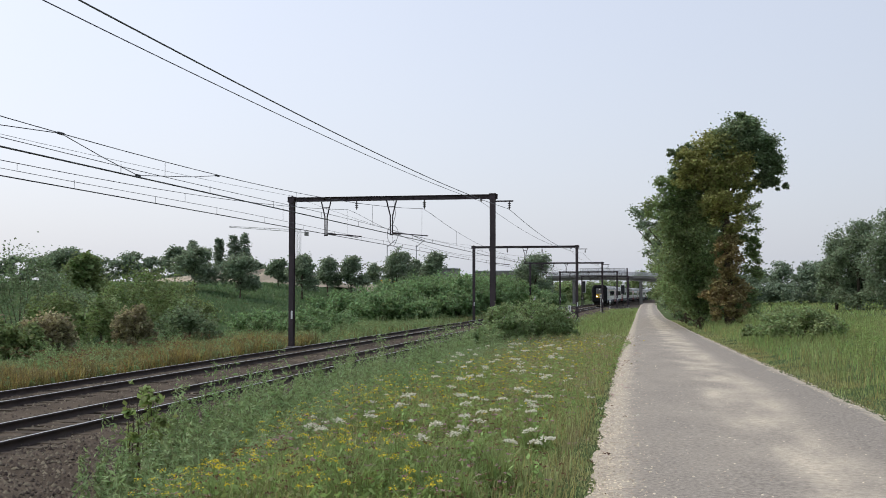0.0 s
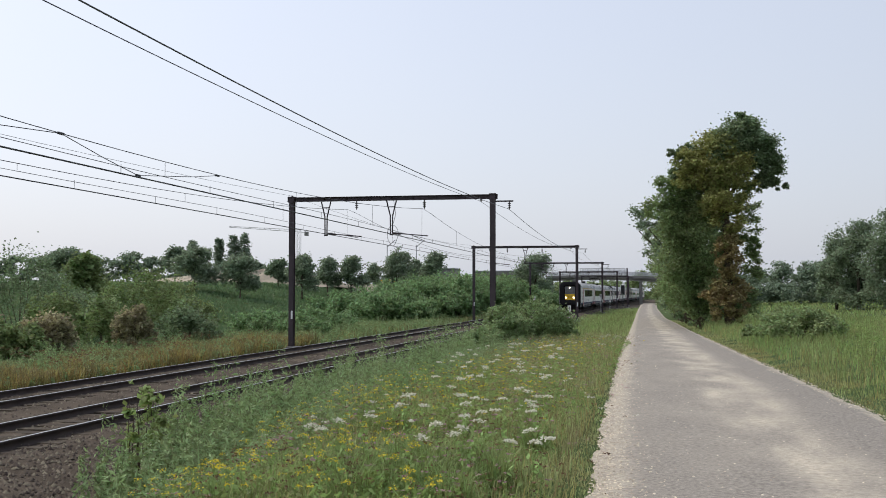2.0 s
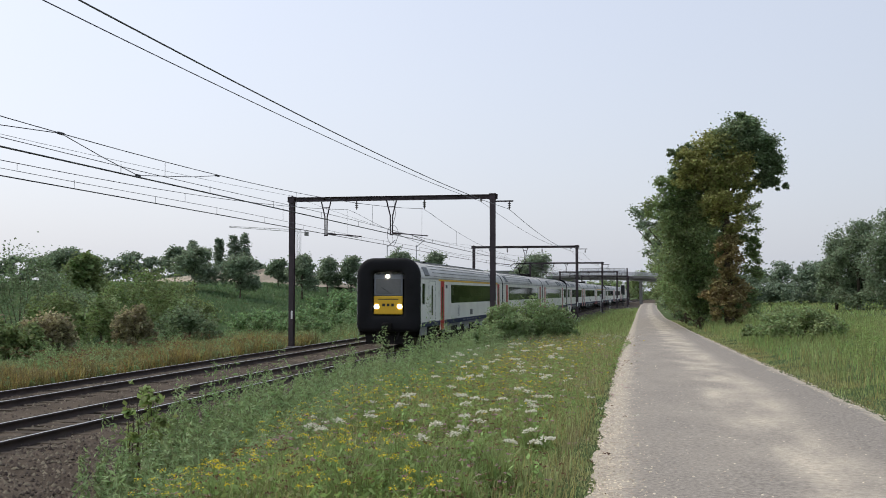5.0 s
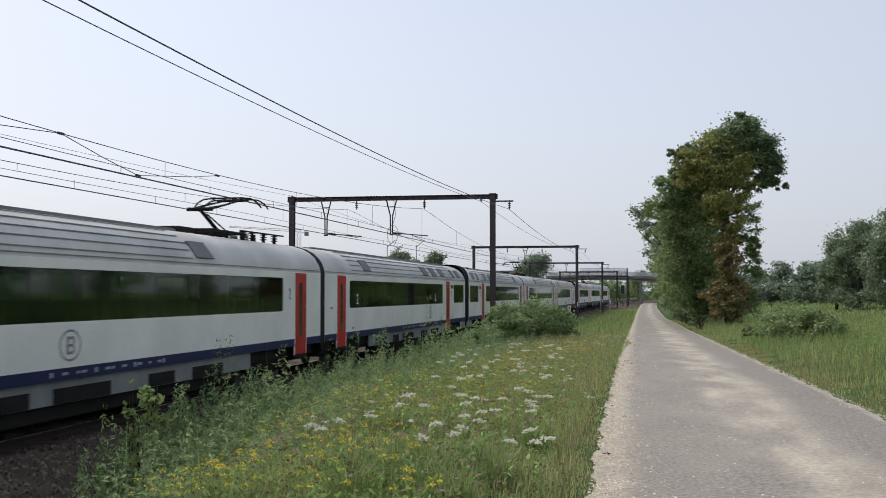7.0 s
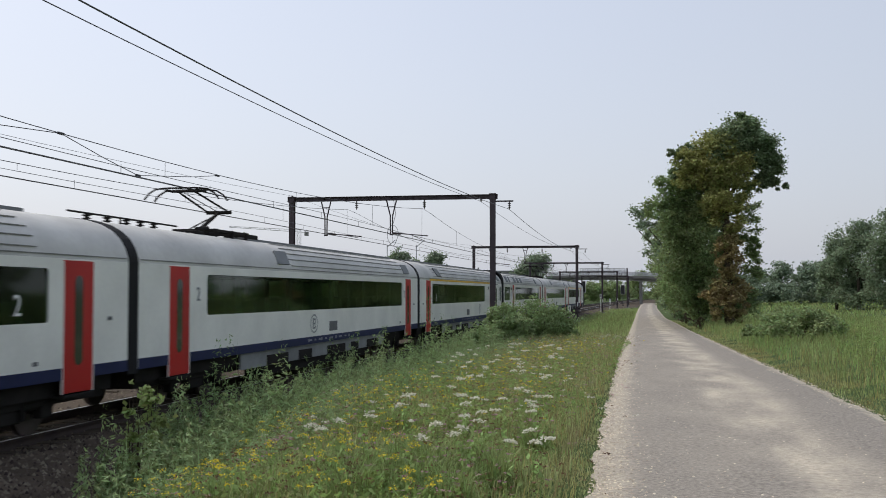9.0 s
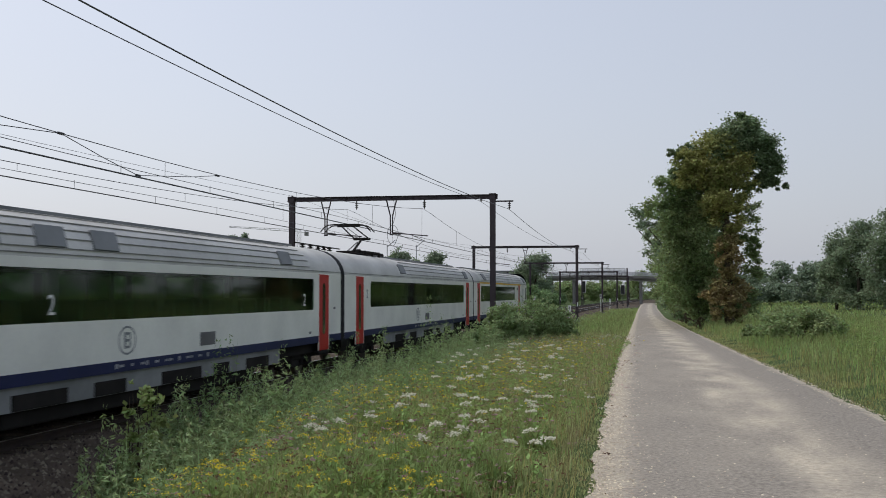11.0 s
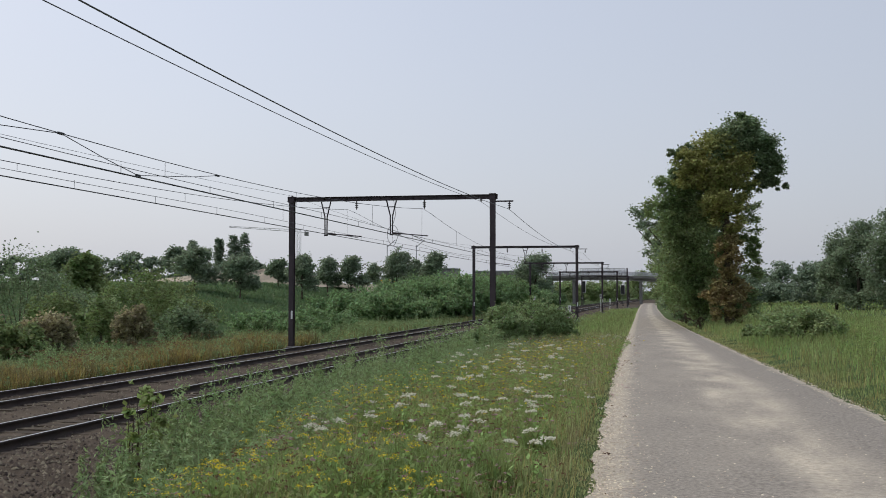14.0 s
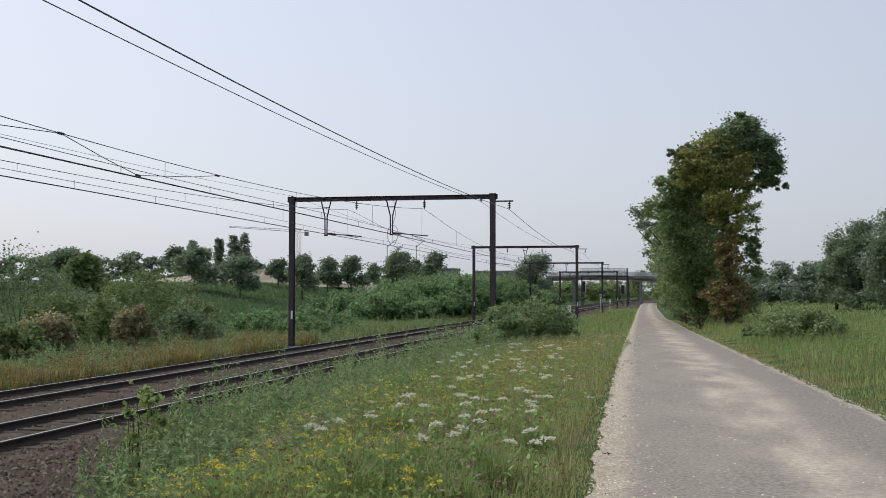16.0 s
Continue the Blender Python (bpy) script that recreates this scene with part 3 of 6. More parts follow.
M_GREYMARK = material("grey_marking", (0.20, 0.21, 0.22), 0.5, scale=1.0, fine=10.0, var=0.1)
M_LETTER = material("faded_lettering", (0.30, 0.31, 0.34), 0.6, scale=1.0, fine=10.0, var=0.2)
M_VENT = material("dark_roof_vent", (0.17, 0.18, 0.18), 0.7, scale=1.0, fine=10.0, var=0.2)
# opaque grey whose base colour stands for sky mirrored in the windscreen
M_SCREEN = material("cab_windscreen", (0.16, 0.16, 0.15), 0.08, scale=1.0, fine=10.0, var=0.2)
M_WHEEL = material("worn_wheel_steel", (0.10, 0.08, 0.07), 0.6, 0.5, scale=1.5, fine=14.0, var=0.4)


def glass_material(name, tint, rough=0.05):
    m = bpy.data.materials.new(name)
    m.use_nodes = True
    n, l = m.node_tree.nodes, m.node_tree.links
    n.remove(n["Principled BSDF"])
    t, g, f, x = (n.new(k) for k in ("ShaderNodeBsdfTransparent", "ShaderNodeBsdfGlossy", "ShaderNodeLayerWeight", "ShaderNodeMixShader"))
    t.inputs["Color"].default_value = (*tint, 1)
    g.inputs["Roughness"].default_value = rough
    f.inputs["Blend"].default_value = 0.5
    power, scaled = n.new("ShaderNodeMath"), n.new("ShaderNodeMath")
    power.operation, power.inputs[1].default_value = "POWER", 4.0
    scaled.operation, scaled.inputs[1].default_value, scaled.inputs[2].default_value = "MULTIPLY_ADD", 0.6, 0.03
    l.new(f.outputs["Facing"], power.inputs[0])
    l.new(power.outputs[0], scaled.inputs[0])
    l.new(scaled.outputs[0], x.inputs[0])
    l.new(t.outputs[0], x.inputs[1])
    l.new(g.outputs[0], x.inputs[2])
    l.new(x.outputs[0], n["Material Output"].inputs["Surface"])
    return m


M_GLASS = glass_material("tinted_glass", (0.50, 0.60, 0.50))


def lamp_material(name, colour, strength):
    m = bpy.data.materials.new(name)
    m.use_nodes = True
    b = m.node_tree.nodes["Principled BSDF"]
    b.inputs["Base Color"].default_value = (*colour, 1)
    b.inputs["Emission Color"].default_value, b.inputs["Emission Strength"].default_value = (*colour, 1), strength
    return m


M_LAMP_ON = lamp_material("lit_headlight", (1.0, 0.88, 0.70), 6.0)
M_LAMP_OFF = material("unlit_headlight", (0.5, 0.5, 0.48), 0.2, scale=5.0, fine=30.0, var=0.1)

HALF, WALL = 1.45, 0.06
BODY_LOW, WIN_LOW, WIN_HIGH, EAVE = 0.97, 1.97, 2.89, 3.07
ROOF_LINE = [(1.45, 3.07), (1.435, 3.18), (1.38, 3.34), (1.27, 3.52), (1.10, 3.68), (0.86, 3.81), (0.55, 3.90), (0.25, 3.94), (0.0, 3.95)]


def round_rect(bm, x, y0, y1, z0, z1, r, thick):
    """A flat slab with rounded corners on the car's side, at x, facing outwards."""
    pts = []
    r = min(r, (y1 - y0) / 2 - 1e-3, (z1 - z0) / 2 - 1e-3)
    for cy, cz, a0 in ((y1 - r, z1 - r, 0), (y0 + r, z1 - r, 90), (y0 + r, z0 + r, 180), (y1 - r, z0 + r, 270)):
        for k in range(5):
            a = radians(a0 + k * 22.5)
            pts.append((cy + r * math.cos(a), cz + r * math.sin(a)))
    s = 1 if x > 0 else -1
    outer = [bm.verts.new((x, a, b)) for a, b in pts]
    inner = [bm.verts.new((x - s * thick, a, b)) for a, b in pts]
    bm.faces.new(outer)
    bm.faces.new(inner[::-1])
    for i in range(len(pts)):
        j = (i + 1) % len(pts)
        bm.faces.new((outer[i], inner[i], inner[j], outer[j]))
    bmesh.ops.recalc_face_normals(bm, faces=bm.faces[:])
    return bm


def glyph(text, size):
    """Mesh of built-in lettering."""
    cu = bpy.data.curves.new("glyph", "FONT")
    cu.body, cu.size, cu.extrude, cu.align_x = text, size, 0.002, "CENTER"
    tmp = bpy.data.objects.new("glyph", cu)
    me = bpy.data.meshes.new_from_object(tmp)
    bpy.data.objects.remove(tmp)
    bpy.data.curves.remove(cu)
    return me


GLYPHS = {}


def number(car, text, side, y, z, size, mat):
    key = (text, size, mat.name)
    if key not in GLYPHS:
        GLYPHS[key] = glyph(text, size)
        GLYPHS[key].materials.append(mat)
    ob = new("class_number", GLYPHS[key])
    ob.parent = car
    ob.matrix_basis = pose(side * (HALF + 0.012), y, z, 90, 0, 90 * side)
    return ob


def oval_mark(car, side, y, z):
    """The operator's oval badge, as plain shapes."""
    bm = bmesh.new()
    x = side * (HALF + 0.006)
    n = 28
    rings = [[bm.verts.new((x, y + a * math.cos(k * math.tau / n), z + b * math.sin(k * math.tau / n))) for k in range(n)] for a, b in ((0.36, 0.28), (0.32, 0.24))]
    for k in range(n):
        bm.faces.new((rings[0][k], rings[0][(k + 1) % n], rings[1][(k + 1) % n], rings[1][k]))
    box(bm, x, y - side * 0.08, z, 0.004, 0.07, 0.32)
    for dz in (-0.13, 0.0, 0.13):
        box(bm, x, y + side * 0.03, z + dz, 0.004, 0.18, 0.05)
    for dz in (-0.07, 0.07):
        box(bm, x, y + side * 0.12, z + dz, 0.004, 0.05, 0.10)
    part("oval_badge", bm, M_GREYMARK, car, "grey oval badge")


def build_bogie(car, y0):
    bm = bmesh.new()
    for s in (-1, 1):
        box(bm, s * 1.02, y0, 0.58, 0.14, 3.2, 0.2, bevel=0.03)
        box(bm, s * 1.02, y0, 0.42, 0.16, 1.1, 0.24, bevel=0.03)
        for dy in (-1.25, 1.25):
            box(bm, s * 1.06, y0 + dy, 0.47, 0.2, 0.36, 0.3, bevel=0.03)
        rod(bm, (s * 1.12, y0 - 0.5, 0.35), (s * 1.12, y0 - 0.5, 0.9), 0.07)
        rod(bm, (s * 1.12, y0 + 0.5, 0.35), (s * 1.12, y0 + 0.5, 0.9), 0.07)
    box(bm, 0, y0, 0.6, 2.0, 0.6, 0.25)
    bog = part("bogie", bm, M_UNDER, car, "grimy black bogie")
    for dy in (-1.25, 1.25):
        bm = bmesh.new()
        for s in (-1, 1):
            rod(bm, (s * 0.68, y0 + dy, 0.46), (s * 0.80, y0 + dy, 0.46), 0.46, seg=24)
        rod(bm, (-0.9, y0 + dy, 0.46), (0.9, y0 + dy, 0.46), 0.09, seg=10)
        part("wheelset", bm, M_WHEEL, bog)


def build_cab(car, lit, depth):
    """Flat cab end at +y: a thick black rubber cushion round a recessed driver's door."""
    n = 48

    def loop(hw, z0, z1, r, y):
        pts = []
        for cx, cz, a0 in ((hw - r, z1 - r, 0), (-hw + r, z1 - r, 90), (-hw + min(r, 0.25), z0 + min(r, 0.25), 180), (hw - min(r, 0.25), z0 + min(r, 0.25), 270)):
            rr = r if a0 < 180 else min(r, 0.25)
            for k in range(9):
                a = radians(a0 + k * 11.25)
                pts.append(Vector((cx + rr * math.cos(a), y, cz + rr * math.sin(a))))
        return pts
    y1 = 13.2
    y0 = y1 - depth
    bm = bmesh.new()
    loops = [loop(1.43, 0.78, 4.00, 0.75, y0), loop(1.39, 0.78, 4.00, 0.75, y1 - 0.14), loop(1.32, 0.85, 3.93, 0.70, y1 - 0.03),
             loop(1.21, 0.97, 3.80, 0.62, y1 - 0.002), loop(0.86, 1.25, 3.50, 0.28, y1 - 0.002), loop(0.74, 1.44, 3.42, 0.2, y1 - 0.06), loop(0.68, 1.50, 3.38, 0.16, y1 - 0.30), loop(0.68, 1.50, 3.38, 0.16, y0)]
    rows = [[bm.verts.new(p) for p in lp] for lp in loops]
    for a, b in zip(rows, rows[1:]):
        for k in range(len(a)):
            bm.faces.new((a[k], a[(k + 1) % len(a)], b[(k + 1) % len(a)], b[k]))
    bm.faces.new(rows[-1])
    bmesh.ops.recalc_face_normals(bm, faces=bm.faces[:])
    part("rubber_cushion", bm, M_RUBBER, car, "thick black rubber cushion round the cab", smooth=True)
    yf = y1 - 0.20
    bm = bmesh.new()
    box(bm, 0, yf, 1.94, 1.30, 0.08, 0.80, bevel=0.03)
    front = part("driver_door", bm, M_YELLOW, car, "yellow cab door panel")
    bm = bmesh.new()
    box(bm, 0, yf + 0.043, 2.20, 0.9, 0.006, 0.035)
    for k in range(3):
        box(bm, -0.2 + 0.2 * k, yf + 0.043, 1.95, 0.13, 0.006, 0.12)
    part("lettering_bars", bm, M_BLACK, front)
    bm = bmesh.new()
    box(bm, 0, yf - 0.02, 2.82, 1.30, 0.05, 0.94, bevel=0.03)
    part("windscreen_frame", bm, M_GREYMARK, car)
    bm = bmesh.new()
    box(bm, 0, yf + 0.012, 2.76, 1.12, 0.016, 0.66, bevel=0.006)
    part("windscreen", bm, M_SCREEN, car, "windscreen with the mirrored sky put into its grey")
    bm = bmesh.new()
    rod(bm, (-0.1, yf + 0.03, 2.45), (0.3, yf + 0.03, 2.72), 0.012, seg=5)
    part("wiper", bm, M_BLACK, car)
    lamp = M_LAMP_ON if lit else M_LAMP_OFF
    for x, z, r in ((-0.52, 1.88, 0.105), (0.52, 1.88, 0.105), (0.02, 3.20, 0.085)):
        bm = bmesh.new()
        rod(bm, (x, yf + 0.0, z), (x, yf + 0.075, z), r, seg=18)
        part("headlight", bm, lamp, car, "round white headlight" if lit else "")
    bm = bmesh.new()
    box(bm, 0, y1 - 0.1, 1.02, 0.45, 0.6, 0.32, bevel=0.05)
    box(bm, 0, y1 + 0.1, 1.04, 0.34, 0.24, 0.24, bevel=0.04)
    rod(bm, (-0.5, y1 - 0.2, 0.8), (-0.42, y1 + 0.02, 0.45), 0.03)
    rod(bm, (0.5, y1 - 0.2, 0.8), (0.42, y1 + 0.02, 0.45), 0.03)
    box(bm, 0, y1 - 0.35, 0.42, 2.1, 0.08, 0.35, bevel=0.02)
    part("coupler", bm, M_UNDER, car, "grimy automatic coupler")


def build_pantograph(car, dy0):
    """Half-scissor current collector near the +y end; the head touches the contact wire."""
    top = 3.96
    bm = bmesh.new()
    for s in (-0.55, 0.55):
        rod(bm, (s, 5.2, top + 0.10), (s, 7.3, top + 0.10), 0.035)
    for y in (5.2, 6.2, 7.3):
        rod(bm, (-0.6, y, top + 0.10), (0.6, y, top + 0.10), 0.04)
        for s in (-0.55, 0.55):
            rod(bm, (s, y, top - 0.12), (s, y, top + 0.1), 0.06)
    box(bm, 0, 6.6, top + 0.08, 0.5, 0.8, 0.16, bevel=0.03)
    rod(bm, (-0.3, 7.2, top + 0.16), (-0.3, 7.9, top + 0.10), 0.05)
    base = part("pantograph_base", bm, M_UNDER, car)
    knee = (5.75, 4.62)
    bm = bmesh.new()
    rod(bm, (0, 7.0, top + 0.14), (0, *knee), 0.055, 0.045)
    rod(bm, (0.16, 7.25, top + 0.14), (0.16, 5.82, 4.50), 0.02)
    rod(bm, (-0.35, *knee), (0.35, *knee), 0.05)
    part("lower_arm", bm, M_UNDER, base)
    bm = bmesh.new()
    for s in (-1, 1):
        rod(bm, (0.3 * s, *knee), (0.22 * s, 7.85, 5.00), 0.026)
    rod(bm, (0, *knee), (0, 7.8, 4.93), 0.012)
    rod(bm, (-0.4, 7.85, 5.0), (0.4, 7.85, 5.0), 0.03)
    part("upper_arm", bm, M_UNDER, base)
    bm = bmesh.new()
    for dy in (-0.28, 0.28):
        pts = [(-0.98, 7.85 + dy, 4.78), (-0.86, 7.85 + dy, 4.93), (-0.68, 7.85 + dy, 5.035), (-0.4, 7.85 + dy, 5.06), (0.4, 7.85 + dy, 5.06), (0.68, 7.85 + dy, 5.035), (0.86, 7.85 + dy, 4.93), (0.98, 7.85 + dy, 4.78)]
        sweep(bm, [Vector(p) for p in pts], 0.024, 6)
    for s in (-0.4, 0.4):
        rod(bm, (s, 7.85 - 0.3, 5.02), (s, 7.85 + 0.3, 5.02), 0.022)
    part("collector_head", bm, M_UNDER, base, "dark two-strip collector head with curved horns")
    base.matrix_basis = pose(0, dy0, 0)
    for k, y in enumerate((8.4, 9.1, 9.8, 10.7, 11.6)):
        if y < 7.4 + dy0:
            continue
        bm = bmesh.new()
        rod(bm, (0.45, y, top - 0.12), (0.45, y, top + 0.22), 0.06, 0.045)
        for q in range(3):
            rod(bm, (0.45, y, top + 0.02 + 0.07 * q), (0.45, y, top + 0.045 + 0.07 * q), 0.10, seg=10)
        part("roof_insulator", bm, M_UNDER, car)
    bm = bmesh.new()
    rod(bm, (0.45, 7.4 + dy0, top + 0.2), (0.45, 12.4, top + 0.22), 0.022)
    part("roof_busbar", bm, M_UNDER, car)
    bm = bmesh.new()
    box(bm, -0.1, 4.4 + dy0, top + 0.04, 0.7, 0.9, 0.18, bevel=0.04)
    part("roof_switch_box", bm, M_UNDER, car)


def build_car(kind, lit=False, shift=0.0):
    """One car; the cab (if any) at +y. kind: A first class with luggage bay, B second class, M motor car."""
    car = empty("train_car")
    label = {"A": "pale grey first-class train car with yellow stripe and red doors",
             "B": "pale grey second-class train car with red doors and rubber-framed cab",
             "M": "pale grey middle train car with red doors and a raised pantograph"}[kind]
    tagged(car, label, "train car", group="cars of the passing train")

    def e(d):
        return 13.2 - d
    if kind == "B":
        ring, doors, wins = 0.65, [(6.15, 5.15), (24.85, 23.8)], [(4.0, 1.0), (23.35, 6.85)]
        grey_doors = []
    elif kind == "A":
        ring, doors, wins = 0.32, [(5.65, 4.65), (24.85, 23.8)], [(1.20, 0.50), (23.4, 7.45)]
        grey_doors = [(3.45, 1.95)]
    else:
        ring, doors, wins = 0.22, [(2.65, 1.6), (24.85, 23.8)], [(23.3, 3.6)]
        grey_doors = []
    y_lo, y_hi = -12.98, 13.2 - ring
    doors = sorted((e(a), e(b)) for a, b in doors)
    wins = sorted((e(a), e(b)) for a, b in wins)
    grey_doors = [(e(a), e(b)) for a, b in grey_doors]
    cuts = sorted([(a, b, "d") for a, b in doors] + [(a, b, "w") for a, b in wins])
    for s in (-1, 1):
        bm = bmesh.new()
        xw = s * (HALF - WALL / 2)
        y = y_lo
        for a, b, k in cuts:
            if a > y + 1e-4:
                box(bm, xw, (y + a) / 2, (BODY_LOW + EAVE) / 2, WALL, a - y, EAVE - BODY_LOW)
            if k == "w":
                box(bm, xw, (a + b) / 2, (BODY_LOW + WIN_LOW) / 2, WALL, b - a, WIN_LOW - BODY_LOW)
                box(bm, xw, (a + b) / 2, (WIN_HIGH + EAVE) / 2, WALL, b - a, EAVE - WIN_HIGH)
                for cy, sy in ((a, 1), (b, -1)):
                    for cz, sz in ((WIN_LOW, 1), (WIN_HIGH, -1)):
                        r, arc = 0.11, []
                        for q in range(5):
                            t = radians(q * 22.5)
                            arc.append((cy + sy * (r - r * math.sin(t)), cz + sz * (r - r * math.cos(t))))
                        loop = [(cy, cz)] + arc
                        f1 = [bm.verts.new((s * HALF, p, q)) for p, q in loop]
                        bm.faces.new(f1)
            else:
                box(bm, xw, (a + b) / 2, 3.055, WALL, b - a, 0.03)
            y = b
        if y < y_hi:
            box(bm, xw, (y + y_hi) / 2, (BODY_LOW + EAVE) / 2, WALL, y_hi - y, EAVE - BODY_LOW)
        part("side_wall", bm, M_WHITE, car)
        # stripe at the sill, between the doors
        bm = bmesh.new()
        y = y_lo
        for a, b in doors + [(y_hi, y_hi)]:
            if a > y:
                box(bm, s * (HALF + 0.002), (y + a) / 2, 1.075, 0.008, a - y - 0.01, 0.21)
            y = b
        stripe = part("sill_stripe", bm, M_BLUE, car, "navy blue stripe")
        bm = bmesh.new()
        for k in range(13):
            box(bm, s * (HALF + 0.009), -2.2 + 0.36 * k + 0.08 * (k % 3), 1.08, 0.004, 0.10 + 0.08 * (k % 2), 0.05 if k % 4 else 0.09)
        part("lettering_bars", bm, M_LETTER, stripe)
        if kind == "A":
            bm = bmesh.new()
            box(bm, s * (HALF - 0.002), (e(24.0) + e(4.3)) / 2, 3.075, 0.022, 19.7, 0.085)
            part("class_stripe", bm, M_YELLOW, car, "yellow first-class stripe")
        # doors with a slot window and pale edge strips
        for a, b in doors:
            bm = bmesh.new()
            box(bm, s * (HALF - 0.02), (a + b) / 2, 1.885, 0.05, b - a - 0.03, 2.31, bevel=0.008)
            d = part("door", bm, M_RED, car, "red door")
            bm = bmesh.new()
            round_rect(bm, s * (HALF + 0.009), (a + b) / 2 - 0.14, (a + b) / 2 + 0.14, 1.20, 2.78, 0.13, 0.01)
            part("door_window", bm, M_DOOR_GLASS, d)
            bm = bmesh.new()
            box(bm, s * (HALF - 0.005), a + 0.004, 1.87, 0.03, 0.03, 2.30)
            box(bm, s * (HALF - 0.005), b - 0.004, 1.87, 0.03, 0.03, 2.30)
            part("door_edge", bm, M_WHITE, d)
            bm = bmesh.new()
            box(bm, s * (HALF - 0.12), (a + b) / 2, 0.68, 0.3, b - a, 0.05)
            part("step", bm, M_UNDER, d)
        for a, b in grey_doors:
            bm = bmesh.new()
            for q in (a, b):
                box(bm, s * (HALF + 0.001), q, 2.11, 0.008, 0.025, 1.84)
            box(bm, s * (HALF + 0.001), (a + b) / 2, 3.02, 0.008, b - a, 0.025)
            box(bm, s * (HALF + 0.001), (a + b) / 2, 1.20, 0.008, b - a, 0.025)
            g = part("luggage_door", bm, M_RIB, car, "pale grey luggage door with dark seam")
            bm = bmesh.new()
            round_rect(bm, s * (HALF + 0.006), (a + b) / 2 - 0.16, (a + b) / 2 + 0.16, 1.45, 2.82, 0.15, 0.01)
            part("slot_window", bm, M_DOOR_GLASS, g)
            bm = bmesh.new()
            box(bm, s * (HALF + 0.02), b - 0.2, 1.66, 0.03, 0.05, 0.14, bevel=0.008)
            part("handle", bm, M_GREYMARK, g)
        for a, b in wins:
            bm = bmesh.new()
            box(bm, s * (HALF - 0.03), (a + b) / 2, (WIN_LOW + WIN_HIGH) / 2, 0.012, b - a, WIN_HIGH - WIN_LOW)
            w = part("window_pane", bm, M_GLASS, car)
            bm = bmesh.new()
            n = max(1, int((b - a) / 1.9))
            for k in range(1, n):
                box(bm, s * (HALF - 0.055), a + k * (b - a) / n, (WIN_LOW + WIN_HIGH) / 2, 0.03, 0.34 if k % 2 else 0.12, WIN_HIGH - WIN_LOW)
            if n > 1:
                part("window_pillar", bm, M_CABIN, w)
            else:
                bm.free()
        # markings and small fittings
        d0, d1 = doors[0], doors[-1]
        txt = "1" if kind == "A" else "2"
        wa, wb = max(wins, key=lambda q: q[1] - q[0])
        if kind == "M":
            number(car, txt, s, wa - 0.27, 2.30, 0.42, M_GREYMARK)
        else:
            number(car, txt, s, wa + 0.95, 2.10, 0.50, M_SIGN)
        if kind == "B":
            number(car, txt, s, wb - 1.9, 2.10, 0.50, M_SIGN)
        number(car, txt, s, d1[0] - 0.45 if kind == "M" else d1[1] + 0.4, 2.30, 0.44, M_GREYMARK)
        oval_mark(car, s, {"A": 3.6, "B": 3.3 if s > 0 else 1.7, "M": -1.6 * s}[kind], 1.56)
        if kind == "A" or s < 0:
            bm = bmesh.new()
            box(bm, s * (HALF + 0.004), {"A": -0.4, "M": -0.4, "B": -2.2}[kind], 1.44, 0.012, 0.85, 0.30, bevel=0.004)
            part("grille", bm, M_RIB, car, "small dark grille")
        if kind in "AB":
            bm = bmesh.new()
            box(bm, s * (HALF + 0.006), d1[1] + 0.65 if kind == "B" else d1[0] - 0.55, 2.78, 0.014, 0.6 if kind == "B" else 0.42, 0.17, bevel=0.004)
            part("destination_display", bm, M_BLACK, car)
        for yy, zz in ((wa + 0.4, 1.30), (d0[0] - 0.6, 2.0)):
            bm = bmesh.new()
            box(bm, s * (HALF + 0.004), yy, zz, 0.014, 0.16, 0.07)
            part("fitting", bm, M_RIB, car)
        # skirt with equipment boxes between the bogies
        bm = bmesh.new()
        box(bm, s * (HALF - 0.10), 0, 0.76, 0.05, 14.6, 0.40)
        skirt = part("skirt", bm, M_SKIRT, car)
        if kind != "M":
            bm = bmesh.new()
            box(bm, s * (HALF - 0.07), e(1.05), 0.79, 0.05, 1.35, 0.36, bevel=0.01)
            part("end_skirt", bm, M_SKIRT, car)
        for yy, ww in ((-5.6, 1.6), (-3.2, 0.9), (-1.0, 2.0), (2.2, 1.2), (4.6, 1.7)):
            bm = bmesh.new()
            box(bm, s * (HALF - 0.085), yy, 0.70, 0.06, ww, 0.26)
            part("equipment_hatch", bm, M_UNDER, skirt)
        bm = bmesh.new()
        box(bm, s * (HALF - 0.22), 0, 0.82, 0.05, 25.4, 0.30)
        part("sole_bar", bm, M_UNDER, car)
        bm = bmesh.new()
        box(bm, s * 1.0, 0, 0.48, 0.5, 11.0, 0.42, bevel=0.04)
        part("underfloor_box", bm, M_UNDER, car)
    bm = bmesh.new()
    box(bm, 0, 0, 0.74, 2.3, 25.2, 0.40)
    part("underframe", bm, M_UNDER, car)
    # roof shell
    bm = bmesh.new()
    prof = ROOF_LINE + [(-x, z) for x, z in ROOF_LINE[-2::-1]]
    rows = [[bm.verts.new((x, y, z)) for x, z in prof] for y in (y_lo, y_hi)]
    for k in range(len(prof) - 1):
        bm.faces.new((rows[0][k], rows[0][k + 1], rows[1][k + 1], rows[1][k]))
    for ends in rows:
        bm.faces.new([bm.verts.new(v.co) for v in ends])
    bmesh.ops.recalc_face_normals(bm, faces=bm.faces[:])
    roof = part("roof", bm, M_ROOF, car, "silver-grey ribbed roof", smooth=True)
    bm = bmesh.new()
